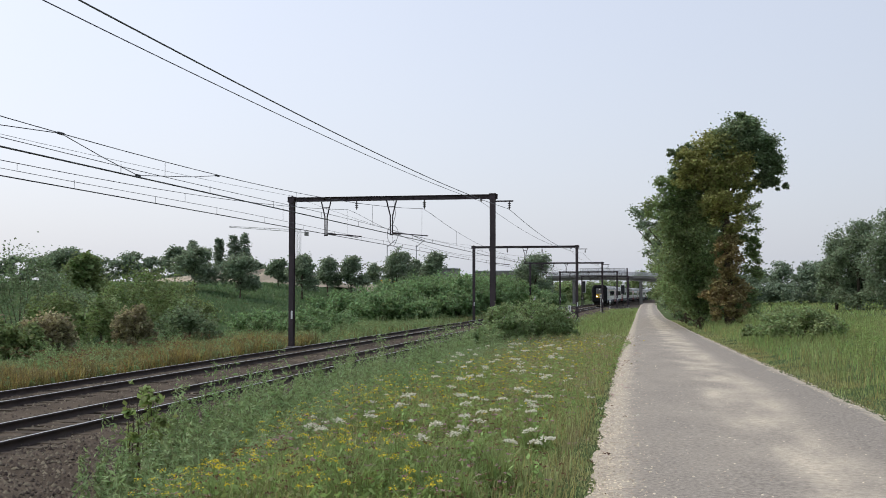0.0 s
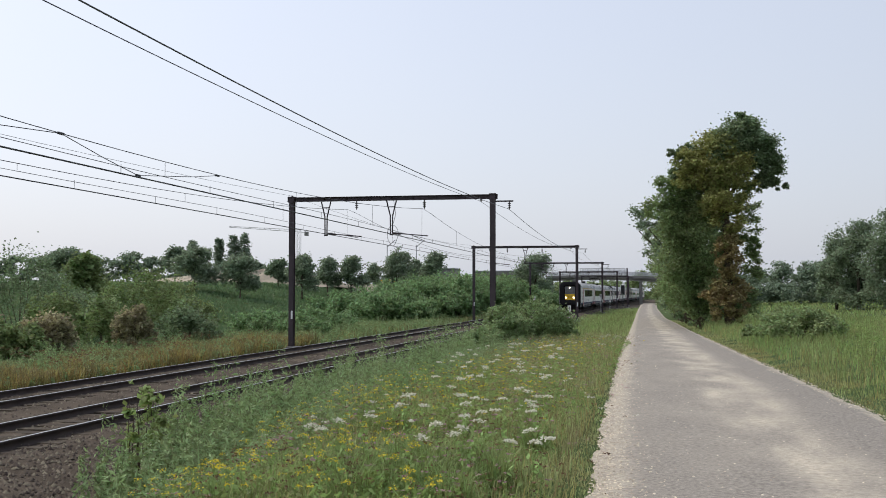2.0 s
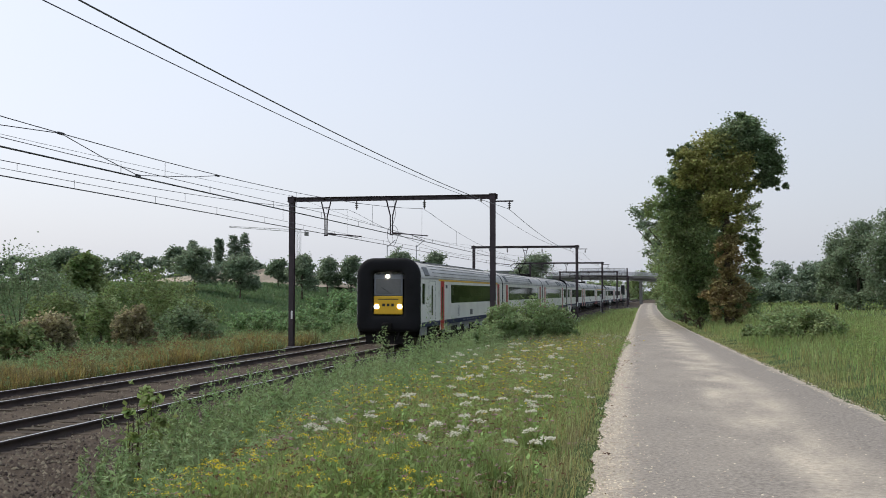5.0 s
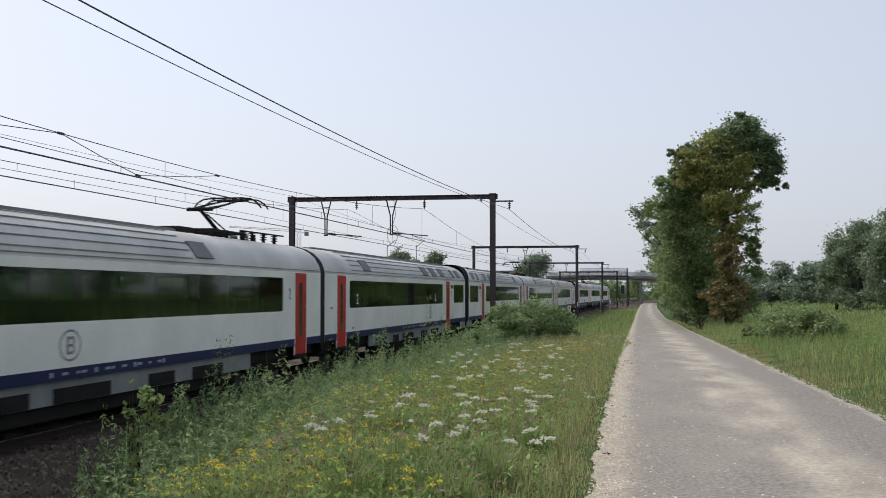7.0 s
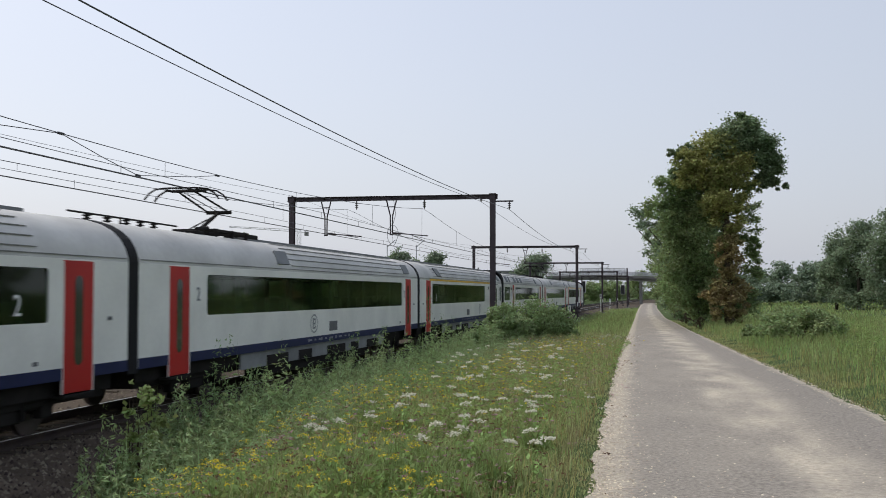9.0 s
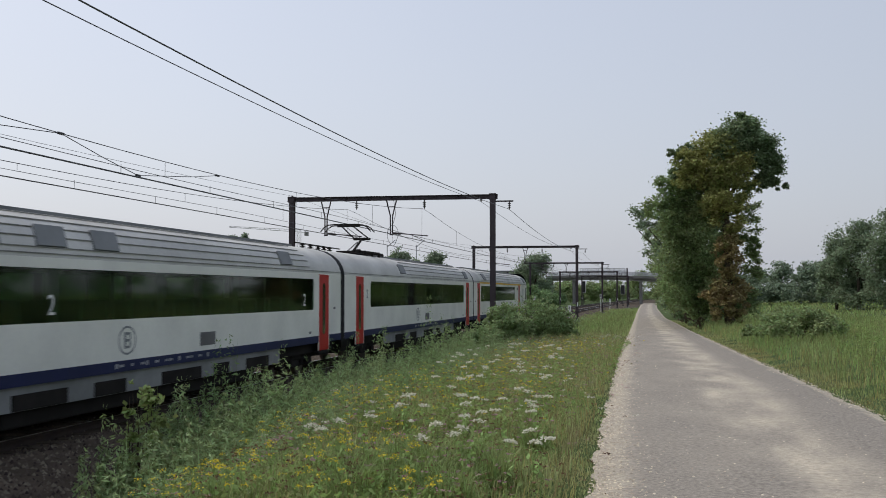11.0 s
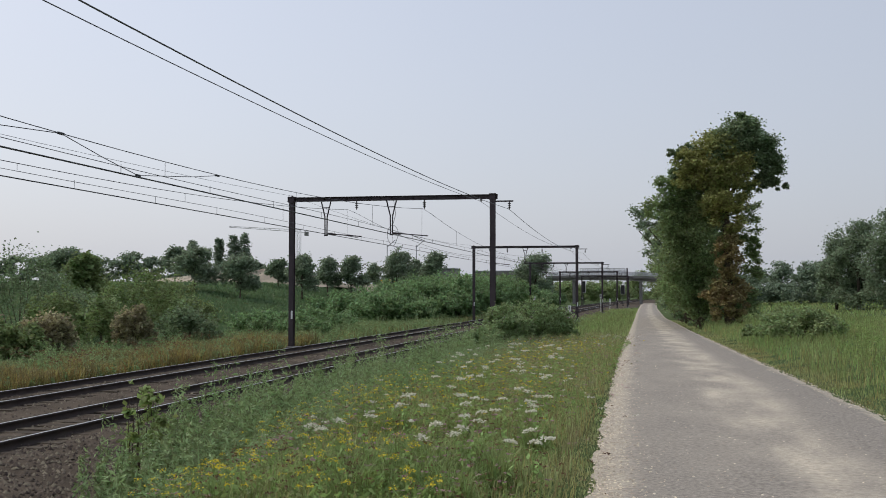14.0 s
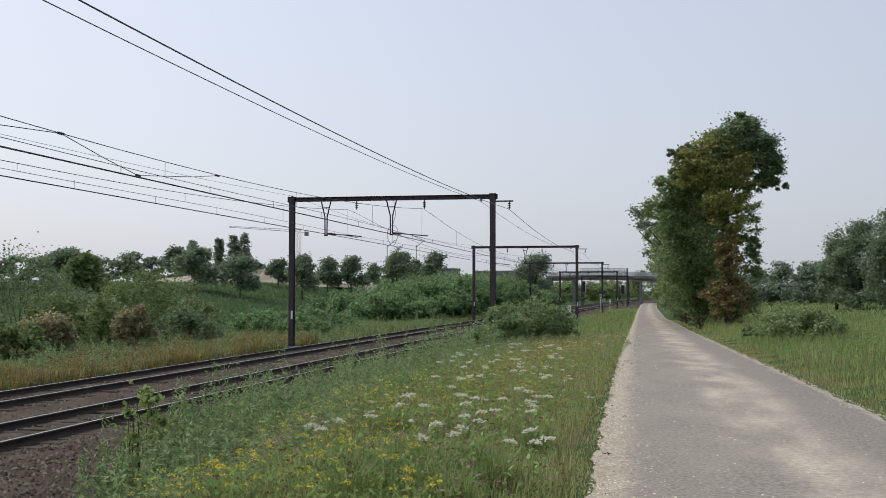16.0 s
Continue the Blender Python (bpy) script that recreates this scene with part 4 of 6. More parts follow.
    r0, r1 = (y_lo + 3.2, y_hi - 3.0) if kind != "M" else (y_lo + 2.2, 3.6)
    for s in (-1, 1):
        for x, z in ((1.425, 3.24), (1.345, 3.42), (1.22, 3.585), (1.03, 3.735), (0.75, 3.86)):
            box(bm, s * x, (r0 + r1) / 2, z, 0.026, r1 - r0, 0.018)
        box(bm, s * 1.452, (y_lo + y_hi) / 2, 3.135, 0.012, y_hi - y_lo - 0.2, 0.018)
    part("roof_rib", bm, M_RIBLINE, roof, "thin roof ribs with their shade in the colour")
    bm = bmesh.new()
    for x in (-0.36, -0.12, 0.12, 0.36):
        box(bm, x, (r0 + r1) / 2, 3.96, 0.15, r1 - r0 + 2.4, 0.045, bevel=0.012)
    box(bm, 0, (r0 + r1) / 2, 3.93, 1.0, r1 - r0 + 2.2, 0.05)
    part("roof_ridge", bm, M_VENT, roof, "dark ridged strip along the roof top")
    vents = {"A": (-8.6, 11.4), "B": (-7.8, 2.4, 4.3, 6.3, 10.7, 9.2), "M": (-11.0, 4.2)}[kind]
    for k, y in enumerate(vents):
        for s in (-1, 1):
            bm = bmesh.new()
            ang = Matrix.Rotation(s * radians(-30), 4, "Y")
            sk = Matrix.Identity(4)
            sk[1][2] = -0.45
            box(bm, s * 1.325, y, 3.44, 0.05, 0.95 if k < 5 else 0.45, 0.42, rot=ang @ sk)
            part("roof_vent", bm, M_VENT, roof, "slanted grey roof vent")
    bm = bmesh.new()
    rod(bm, (0.3, y_hi - 2.6, 3.92), (0.3, y_hi - 2.6, 4.12), 0.05, 0.02)
    box(bm, -0.4, y_hi - 5.0, 3.95, 0.3, 0.5, 0.08, bevel=0.02)
    part("aerial", bm, M_UNDER, roof)
    # interior: floor, ceiling, end walls, seats
    bm = bmesh.new()
    ln = y_hi - y_lo - 0.2
    yc = (y_hi + y_lo) / 2
    box(bm, 0, yc, 1.16, 2.74, ln, 0.06)
    box(bm, 0, yc, 2.99, 2.74, ln, 0.05)
    for a, b in doors:
        for q in (a - 0.12, b + 0.12):
            box(bm, 0, q, 2.05, 2.70, 0.05, 1.70)
    inner = part("interior", bm, M_CABIN, car)
    bm = bmesh.new()
    wa, wb = max(wins, key=lambda q: q[1] - q[0])
    k = 0
    y = wa + 0.7
    while y < wb - 0.5:
        for x in (-0.9, 0.9):
            box(bm, x, y, 1.78, 0.92, 0.16, 1.10, bevel=0.04)
            box(bm, x, y + (0.28 if k % 2 else -0.28), 1.48, 0.92, 0.44, 0.14)
        y += 0.98
        k += 1
    part("seat_row", bm, M_SEAT, inner)
    # ends
    bm = bmesh.new()
    box(bm, 0, y_lo + 0.03, 2.05, 2.78, 0.06, 2.1)
    if kind == "M":
        box(bm, 0, y_hi - 0.03, 2.05, 2.78, 0.06, 2.1)
    part("end_wall", bm, M_RUBBER, car)
    outline = [(1.456, 0.9)] + [(px * 1.004, 0.9 + (pz - 0.9) * 1.003) for px, pz in ROOF_LINE]
    outline = outline + [(-px, pz) for px, pz in outline[-2::-1]]
    for yb in (-13.10, 13.10) if kind == "M" else (-13.10,):
        bm = bmesh.new()
        faces = [[bm.verts.new((px, yb + dy, pz)) for px, pz in outline] for dy in (-0.095, 0.095)]
        for k in range(len(outline)):
            j = (k + 1) % len(outline)
            bm.faces.new((faces[0][k], faces[0][j], faces[1][j], faces[1][k]))
        bm.faces.new(faces[0])
        bm.faces.new(faces[1])
        bmesh.ops.recalc_face_normals(bm, faces=bm.faces[:])
        part("gangway_bellows", bm, M_RUBBER, car, "black rubber gangway bellows")
    for y in (-9.4, 9.4):
        build_bogie(car, y)
    if kind == "M":
        build_pantograph(car, shift)
    else:
        build_cab(car, lit, ring)
    return car


FIRST, SECOND, MOTOR = build_car("A"), build_car("B"), build_car("M", shift=-0.3)
MOTOR_AHEAD = build_car("M", shift=1.5)
LEADER = build_car("A", lit=True)
HOME = Matrix.Identity(4)
# from the front: cab, motor, cab | cab, motor, cab | cab, motor, cab; True = cab points ahead
TRAIN = [(LEADER, True), (MOTOR_AHEAD, False), (SECOND, False),
         (copy_thing(SECOND, HOME), True), (MOTOR, True), (FIRST, False),
         (copy_thing(SECOND, HOME), True), (copy_thing(MOTOR, HOME), True), (copy_thing(FIRST, HOME), False)]
SPEED, CAR_LENGTH = 32.7, 26.4
REAR_AT_13 = 21.25
# small unevenness of the train's pace: metres behind an even run
PACE_T = [0.0, 1.0, 2.0, 3.0, 4.0, 5.0, 6.5, 7.0, 7.5, 8.0, 8.5, 9.0, 10.2, 11.5, 12.0, 12.5, 13.0, 16.0]
PACE_Y = [1.0, 2.3, 3.8, 4.0, 2.4, 1.4, 0.5, -0.2, 0.5, -0.1, 0.45, -0.05, 0.1, 0.28, -0.3, 0.04, 0.0, 0.0]


def car_pose(index, turned, t):
    y = REAR_AT_13 + SPEED * (13 - t) - CAR_LENGTH * (8 - index) - CAR_LENGTH / 2 + float(np.interp(t, PACE_T, PACE_Y))
    y += 0.25 if index in (6, 7) else 0.0
    a, b = y - 9.4, y + 9.4
    xa, xb = float(track_dx(a)), float(track_dx(b))
    heading = math.degrees(math.atan2(-(xb - xa), b - a))
    return pose(NEAR_TRACK + (xa + xb) / 2, y, 0, 0, 0, heading + (180 if turned else 0))


def motions():
    for i, (car, turned) in enumerate(TRAIN):
        walk(car, [(t, car_pose(i, turned, t)) for t in PACE_T])


# ---- plants ----
M_DARK_LEAF = leaf_mat("dark_green_leaf", (0.165, 0.235, 0.115), (0.21, 0.265, 0.145), scale=0.3)
M_MID_LEAF = leaf_mat("mid_green_leaf", (0.21, 0.295, 0.12), (0.28, 0.33, 0.15), scale=0.3)
M_LIGHT_LEAF = leaf_mat("light_green_leaf", (0.17, 0.24, 0.085), (0.22, 0.265, 0.11), scale=0.3)
M_GREY_LEAF = leaf_mat("willow_leaf", (0.225, 0.285, 0.175), (0.19, 0.25, 0.15), scale=0.3)
M_OLIVE_LEAF = leaf_mat("yellowing_leaf", (0.42, 0.39, 0.14), (0.30, 0.33, 0.12), scale=0.4)
M_BROWN_LEAF = leaf_mat("withered_ivy", (0.36, 0.27, 0.13), (0.27, 0.24, 0.11), scale=0.6)
M_STRAW_LEAF = leaf_mat("withered_shrub", (0.34, 0.30, 0.17), (0.24, 0.23, 0.13), scale=0.6)
# far foliage: distance haze is put into this lighter, greyer base colour
M_HAZED_WOOD = leaf_mat("hazed_wood_leaf", (0.19, 0.255, 0.165), (0.23, 0.28, 0.19), scale=0.1)
M_FERN_LEAF = leaf_mat("thicket_leaf", (0.18, 0.29, 0.12), (0.22, 0.31, 0.14), scale=0.2)


# trees of the field, paled in base colour to stand for haze
M_HAZED_FIELD = leaf_mat("hazed_field_leaf", (0.21, 0.28, 0.17), (0.25, 0.30, 0.20), scale=0.3)
M_MEADOW = leaf_mat("meadow_grass", (0.22, 0.32, 0.10), (0.31, 0.34, 0.135))


def unit(n):
    v = rng.normal(size=(n, 3))
    return v / np.linalg.norm(v, axis=1)[:, None]


def leaf_quads(pos, size, up=0.4, aspect=0.32):
    """Small pointed leaves, one quad each, at pos, tilted at random."""
    n = len(pos)
    size = np.broadcast_to(size, (n,))
    nrm = unit(n)
    nrm[:, 2] = np.abs(nrm[:, 2]) + up
    nrm /= np.linalg.norm(nrm, axis=1)[:, None]
    a = np.cross(nrm, unit(n))
    a /= np.linalg.norm(a, axis=1)[:, None] + 1e-9
    b = np.cross(nrm, a)
    L, W = a * (size * 0.5)[:, None], b * (size * aspect)[:, None]
    v = np.stack([pos - L, pos + W + L * 0.1, pos + L, pos - W + L * 0.1], 1).reshape(-1, 3)
    f = np.arange(4 * n).reshape(n, 4)
    return v, f


def crown_points(lobes, n, clump=0.22, solid=0.25, per=40):
    """Leaf places: clumps on the skin of several lobes (x, y, z, rx, ry, rz)."""
    lobes = np.asarray(lobes, dtype=float)
    area = (lobes[:, 3] * lobes[:, 5]) ** 0.9
    m = max(12, n // per)
    pick = rng.choice(len(lobes), m, p=area / area.sum())
    d = unit(m)
    d[:, 2] = np.where(d[:, 2] < -0.55, -d[:, 2], d[:, 2])
    rad = 1 - solid * rng.random(m) ** 1.5 + 0.10 * rng.normal(size=m) + 0.22 * rng.random(m) * (rng.random(m) < 0.2)
    c = lobes[pick, :3] + d * lobes[pick, 3:] * rad[:, None]
    own = rng.integers(0, m, n)
    spread = clump * np.minimum(lobes[pick, 3], lobes[pick, 5])[own]
    return c[own] + rng.normal(size=(n, 3)) * spread[:, None] * np.array([1, 1, 0.75])


def limb_chain(bm, a, b, r0, r1, bend=0.12, steps=4):
    a, b = Vector(a), Vector(b)
    ln = (b - a).length
    prev = a
    for k in range(1, steps + 1):
        t = k / steps
        p = a.lerp(b, t) + Vector((random.uniform(-1, 1), random.uniform(-1, 1), 0)) * bend * ln * 0.25 * math.sin(math.pi * t)
        rod(bm, prev, p, r0 + (r1 - r0) * (k - 1) / steps, r0 + (r1 - r0) * t, seg=7)
        prev = p


def build_tree(name, x, y, top, r, mat, n, leaf, label, shape="round", group="", bare=0.28, lean=0.0, per=45):
    """Tapered trunk with limbs, and a crown of many small leaves in clumps."""
    n, leaf = int(n * 0.62), leaf * 1.18
    z0 = float(ground_z(x, y)) - 0.1
    h = top - z0
    t = empty(name, pose(x, y, z0))
    tagged(t, label, "tree", group=group)
    bm = bmesh.new()
    tr = max(0.10, 0.022 * h)
    limb_chain(bm, (0, 0, 0), (0.03 * h * random.uniform(-1, 1), 0, h * 0.72), tr, tr * 0.35, 0.06, 5)
    lobes = []
    if shape == "slim":
        for k in range(7):
            q = k / 6
            lobes.append((0.1 * r * random.uniform(-1, 1), 0.1 * r * random.uniform(-1, 1), h * (0.16 + 0.76 * q), r * (0.55 + 0.6 * math.sin(math.pi * (0.15 + 0.75 * q))) * 0.8, r * 0.8, h * 0.11))
    else:
        lobes.append((0, 0, h * (0.5 + bare / 2), r * 0.72, r * 0.72, h * (0.42 - bare * 0.35)))
        for k in range(9):
            a = k * 2.4 + random.uniform(-0.4, 0.4)
            zz = h * (bare + (0.96 - bare) * (0.18 + 0.68 * ((k * 0.37) % 1)))
            rr = r * random.uniform(0.40, 0.60)
            off = r * 0.62 * math.sin(math.pi * min(0.92, (zz / h - bare) / (1 - bare) + 0.18))
            lobes.append((off * math.cos(a), off * math.sin(a), zz, rr, rr, min(rr * 0.85, h * 0.2)))
        if bare < 0.1:
            for k in range(6):
                a = k * 1.05 + 0.3
                lobes.append((r * 0.62 * math.cos(a), r * 0.62 * math.sin(a), h * random.uniform(0.08, 0.22), r * 0.4, r * 0.4, h * 0.12))
        for q in lobes[1:7]:
            limb_chain(bm, (0, 0, h * random.uniform(0.25, 0.5)), (q[0] * 0.8, q[1] * 0.8, q[2]), tr * 0.4, tr * 0.1, 0.2, 3)
    if lean:
        lobes = [(q[0] + lean * smoothstep(0.42, 0.8, q[2] / h), *q[1:]) for q in lobes]
        limb_chain(bm, (0, 0, h * 0.3), (lean, 0, h * 0.7), tr * 0.6, tr * 0.2, 0.1, 4)
    part("trunk", bm, M_BARK, t)
    pts = crown_points(lobes, n, 0.24 if per < 60 else 0.17, 0.55, per=per)
    v, f = leaf_quads(pts, leaf * rng.uniform(0.6, 1.3, len(pts)))
    cr = new("crown", raw_mesh("crown", v, f, [mat]))
    cr.parent = t
    return t


def build_bush(name, x, y, top, r, mat, n, leaf, label, group="", ry=None, flat=1.0):
    n, leaf = int(n * 0.62), leaf * 1.18
    z0 = float(ground_z(x, y)) - 0.05
    h = max(0.5, (top - z0) * 1.15)
    t = empty(name, pose(x, y, z0))
    tagged(t, label, "bush", group=group)
    bm = bmesh.new()
    for k in range(7):
        a = k * 0.9 + random.random()
        rr = r * random.uniform(0.2, 0.6)
        limb_chain(bm, (0.1 * math.cos(a), 0.1 * math.sin(a), 0), (rr * math.cos(a), rr * math.sin(a), h * random.uniform(0.5, 0.8)), 0.03 * min(1, r), 0.008 * min(1, r), 0.2, 3)
    part("stem", bm, M_BARK, t)
    lobes = [(0, 0, h * 0.40, r * 0.8, (ry or r) * 0.8, h * 0.40)]
    for k in range(12):
        a = k * 2.4
        q = random.uniform(0.3, 1.0)
        lobes.append((r * q * math.cos(a), (ry or r) * q * math.sin(a), h * random.uniform(0.18, 0.86 - 0.4 * q) * flat, r * random.uniform(0.2, 0.42), r * random.uniform(0.2, 0.42), h * random.uniform(0.12, 0.26)))
    pts = crown_points(lobes, int(n * 0.86), 0.22, 0.5, per=40)
    # upright shoots with leaves all along them
    m = 26
    sa, sq = rng.random(m) * math.tau, np.sqrt(rng.random(m))
    foot = np.stack([r * 0.9 * sq * np.cos(sa), (ry or r) * 0.9 * sq * np.sin(sa), np.full(m, 0.35 * h)], -1)
    tip = foot * np.array([1.25, 1.25, 0]) + np.stack([np.zeros(m), np.zeros(m), h * (0.95 - 0.45 * sq ** 2) * rng.uniform(0.75, 1.05, m)], -1)
    own = rng.integers(0, m, n - int(n * 0.86))
    q = rng.random(len(own))[:, None]
    shoots = foot[own] * (1 - q) + tip[own] * q + rng.normal(size=(len(own), 3)) * (0.02 + 0.10 * (1 - q)) * min(1.0, r * 0.7)
    pts = np.concatenate([pts, shoots])
    pts = pts[pts[:, 2] > 0.02]
    v, f = leaf_quads(pts, leaf * rng.uniform(0.6, 1.35, len(pts)), up=0.4)
    fo = new("foliage", raw_mesh("foliage", v, f, [mat]))
    fo.parent = t
    return t


# trees of the raised field beside the line: x, y, top, crown radius
FIELD_TREES = [(-85.4, 150, 9.0, 3.8), (-57.5, 105, 6.5, 2.2), (-64.9, 150, 9.1, 3.6), (-57.9, 150, 7.7, 3.0), (-66.1, 190, 8.6, 2.2),
               (-55.1, 170, 8.8, 2.6), (-56.8, 190, 8.8, 2.3), (-52.3, 190, 9.5, 2.9), (-58.4, 230, 8.8, 2.0), (-44.0, 190, 10.4, 3.2),
               (-49.3, 230, 10.2, 2.3), (-39.3, 200, 10.5, 2.9)]
for i, (x, y, top, r) in enumerate(FIELD_TREES):
    build_tree("field_tree", x, y, top, r * 0.98, M_LIGHT_LEAF if i == 1 else M_HAZED_FIELD, 11000, 0.34,
               "young dark-leaved roadside tree with a short trunk" if i != 1 else "light green young tree on the field", group="trees on the raised field", bare=0.16, per=30)
build_tree("tree", -23.8, 230, 11.4, 4.6, M_HAZED_FIELD, 18000, 0.36, "dark round-headed tree behind the thicket", bare=0.1)
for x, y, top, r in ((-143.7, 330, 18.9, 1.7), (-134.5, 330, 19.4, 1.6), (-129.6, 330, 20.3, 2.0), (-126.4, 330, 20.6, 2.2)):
    build_tree("poplar", x, y, top, r * 1.15, M_HAZED_WOOD, 5200, 0.55, "tall slim dark poplar far off", shape="slim", group="poplars far off", per=16)
FAR_TREES = [(-163.2, 260, 11.9, 6.4), (-179.0, 300, 13.3, 7.2), (-175.8, 330, 14.2, 8.3), (-166.0, 330, 15.6, 6.8), (-157.2, 330, 14.1, 6.4),
             (-135.9, 300, 16.8, 4.0), (-120.2, 300, 11.8, 3.4), (-121.8, 330, 12.5, 3.0), (-148, 345, 13.0, 6.0), (-112, 350, 12.0, 5.0)]
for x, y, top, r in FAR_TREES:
    build_tree("far_tree", x, y, top, r, M_HAZED_WOOD, 5200, 0.75, "dull green tree of a distant wood", group="distant wood", bare=0.05)
RIGHT_TREES = [(24.1, 260, 8.0, 3.4), (26.9, 240, 8.8, 3.3), (30.0, 220, 8.2, 3.8), (34.0, 230, 8.6, 3.6), (20.5, 270, 7.4, 3.2), (36.5, 205, 7.6, 3.2)]
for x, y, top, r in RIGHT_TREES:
    build_tree("far_tree", x, y, top, r * 1.2, M_HAZED_WOOD, 9000, 0.45, "dark green tree beyond the meadow", group="trees beyond the meadow", bare=0.06)
# willows with x over 34 stand unseen, added to mirror in the train windows
for x, y, top, r in ((24.6, 155, 10.8, 2.4), (26.6, 150, 12.6, 3.4), (29.2, 142, 13.6, 3.8), (32.5, 150, 13.2, 3.6), (37, 132, 13, 4.5), (40, 112, 13, 4.8), (41, 92, 12, 4.8), (41, 72, 12, 4.8), (40, 52, 11, 4.8), (38, 32, 11, 4.8), (36, 12, 11, 4.8)):
    build_tree("willow", x, y, top, r, M_GREY_LEAF, 26000 if x < 34 else 6000, 0.27 if x < 34 else 0.45, "tall grey-green willow at the edge of the meadow", group="willows by the meadow", bare=0.04)
for x, y, top, r in ((2.6, 360, 14.0, 5.0), (-4.2, 420, 10.8, 5.5), (-31.8, 420, 7.5, 5.0), (-21.6, 430, 7.0, 6.6), (-12.9, 430, 7.0, 5.0), (-40, 410, 8, 6), (8, 330, 13, 5), (-27, 380, 6.5, 6), (-17, 440, 8, 7), (-50, 400, 8, 6), (-8, 450, 8, 6), (-36, 360, 6, 5)):
    build_tree("far_tree", x, y, top, r, M_MID_LEAF, 4500, 0.6, "green tree beyond the road bridge", group="trees beyond the bridge", bare=0.02)

for x, y, top, r in ((-31, 297, 8.0, 4.5), (-37, 300, 8.0, 4.5), (-44, 300, 7.5, 4.5), (-51, 302, 7.0, 4.5), (-19, 325, 5.5, 3.5), (-25, 330, 6.0, 4.0), (-31, 335, 6.2, 4.2), (-38, 330, 6.0, 4.0), (-45, 335, 6.5, 4.5), (4, 335, 5.5, 3.2), (-12, 455, 6, 5), (-20, 460, 6.5, 6), (-29, 455, 6.5, 6), (-16, 345, 4.5, 3.0), (9, 345, 6, 4)):
    build_bush("bank_bush", x, y, top, r, M_MID_LEAF, 4500, 0.5, "green scrub on the bank beyond the bridge", group="scrub beyond the bridge")

# thicket along the far side of the line
THICKET = [(-24.7, 100, 2.84, 2.6), (-24.9, 108, 3.55, 2.8), (-24.3, 115, 4.3, 2.8), (-23.6, 122, 4.8, 2.8), (-22.8, 130, 5.2, 2.8), (-22.2, 138, 5.8, 3.0),
           (-21.2, 148, 5.8, 3.0), (-20.4, 160, 5.4, 2.8), (-19.6, 175, 4.4, 2.4), (-19.2, 190, 3.6, 2.2), (-26.5, 126, 5.0, 3.0), (-26.5, 142, 5.6, 3.4), (-25.0, 158, 5.8, 3.4),
           (-22.3, 104, 1.9, 2.0), (-21.6, 112, 2.4, 2.0), (-21.0, 120, 2.8, 2.0), (-20.6, 130, 3.2, 2.0), (-20.4, 141, 3.4, 2.0), (-29.0, 116, 3.6, 2.8), (-30.0, 106, 2.8, 2.6),
           (-19.4, 208, 3.0, 2.2), (-19.2, 226, 2.8, 2.2), (-26.0, 178, 5.0, 3.0), (-25.5, 198, 4.6, 3.0)]
for x, y, top, r in THICKET:
    build_bush("thicket_bush", x, y, top * 0.94, r * 1.15, M_FERN_LEAF, 9000, 0.26, "dense bright green thicket bush beside the line", group="thicket beside the line")
# scrub between the line and the field
for mat, kind, rows in ((M_DARK_LEAF, "dark green scrub bush", ((-38.5, 62, 5.0, 2.6), (-43.5, 75, 3.9, 2.0), (-38.3, 70, 2.6, 1.6), (-25.6, 58, 1.7, 1.7), (-36.5, 52, 2.6, 2.0))),
                        (M_FERN_LEAF, "low spreading green bush", ((-25.9, 72, 1.3, 2.6), (-24.2, 78, 1.4, 2.6), (-22.6, 70, 0.9, 2.0))),
                        (M_LIGHT_LEAF, "light green shrub", ((-31.0, 62, 4.2, 2.3), (-30.3, 66, 3.3, 2.0), (-28.9, 55, 2.1, 1.3), (-33.5, 58, 2.6, 1.6), (-27.4, 62, 2.2, 1.6), (-26.3, 42, 1.3, 1.2))),
                        (M_STRAW_LEAF, "withered pale brown shrub", ((-24.8, 50, 1.8, 0.9), (-26.3, 45, 1.5, 1.1), (-28.2, 43, 1.6, 1.0)))):
    for x, y, top, r in rows:
        build_bush("scrub_bush", x, y, top * 1.08, r * 1.12, mat, 9000, 0.15, kind + " on rough ground beside the line", group="scrub beside the line")
# bush on the verge, in front of the portal
for x, y, top, r in ((-5.5, 42.0, 2.05, 1.0), (-4.5, 43.5, 2.3, 1.05), (-3.9, 45.5, 1.9, 0.9), (-6.0, 40.0, 1.5, 0.8)):
    build_bush("verge_bush", x, y, top, r, M_WEED, 11000, 0.09, "round light green bush on the grassy verge", group="bushes on the verge")
build_bush("verge_bush", 5.4, 43.0, 1.95, 1.8, M_MID_LEAF, 18000, 0.10, "low green bush in the meadow beside the path", group="bushes on the verge")


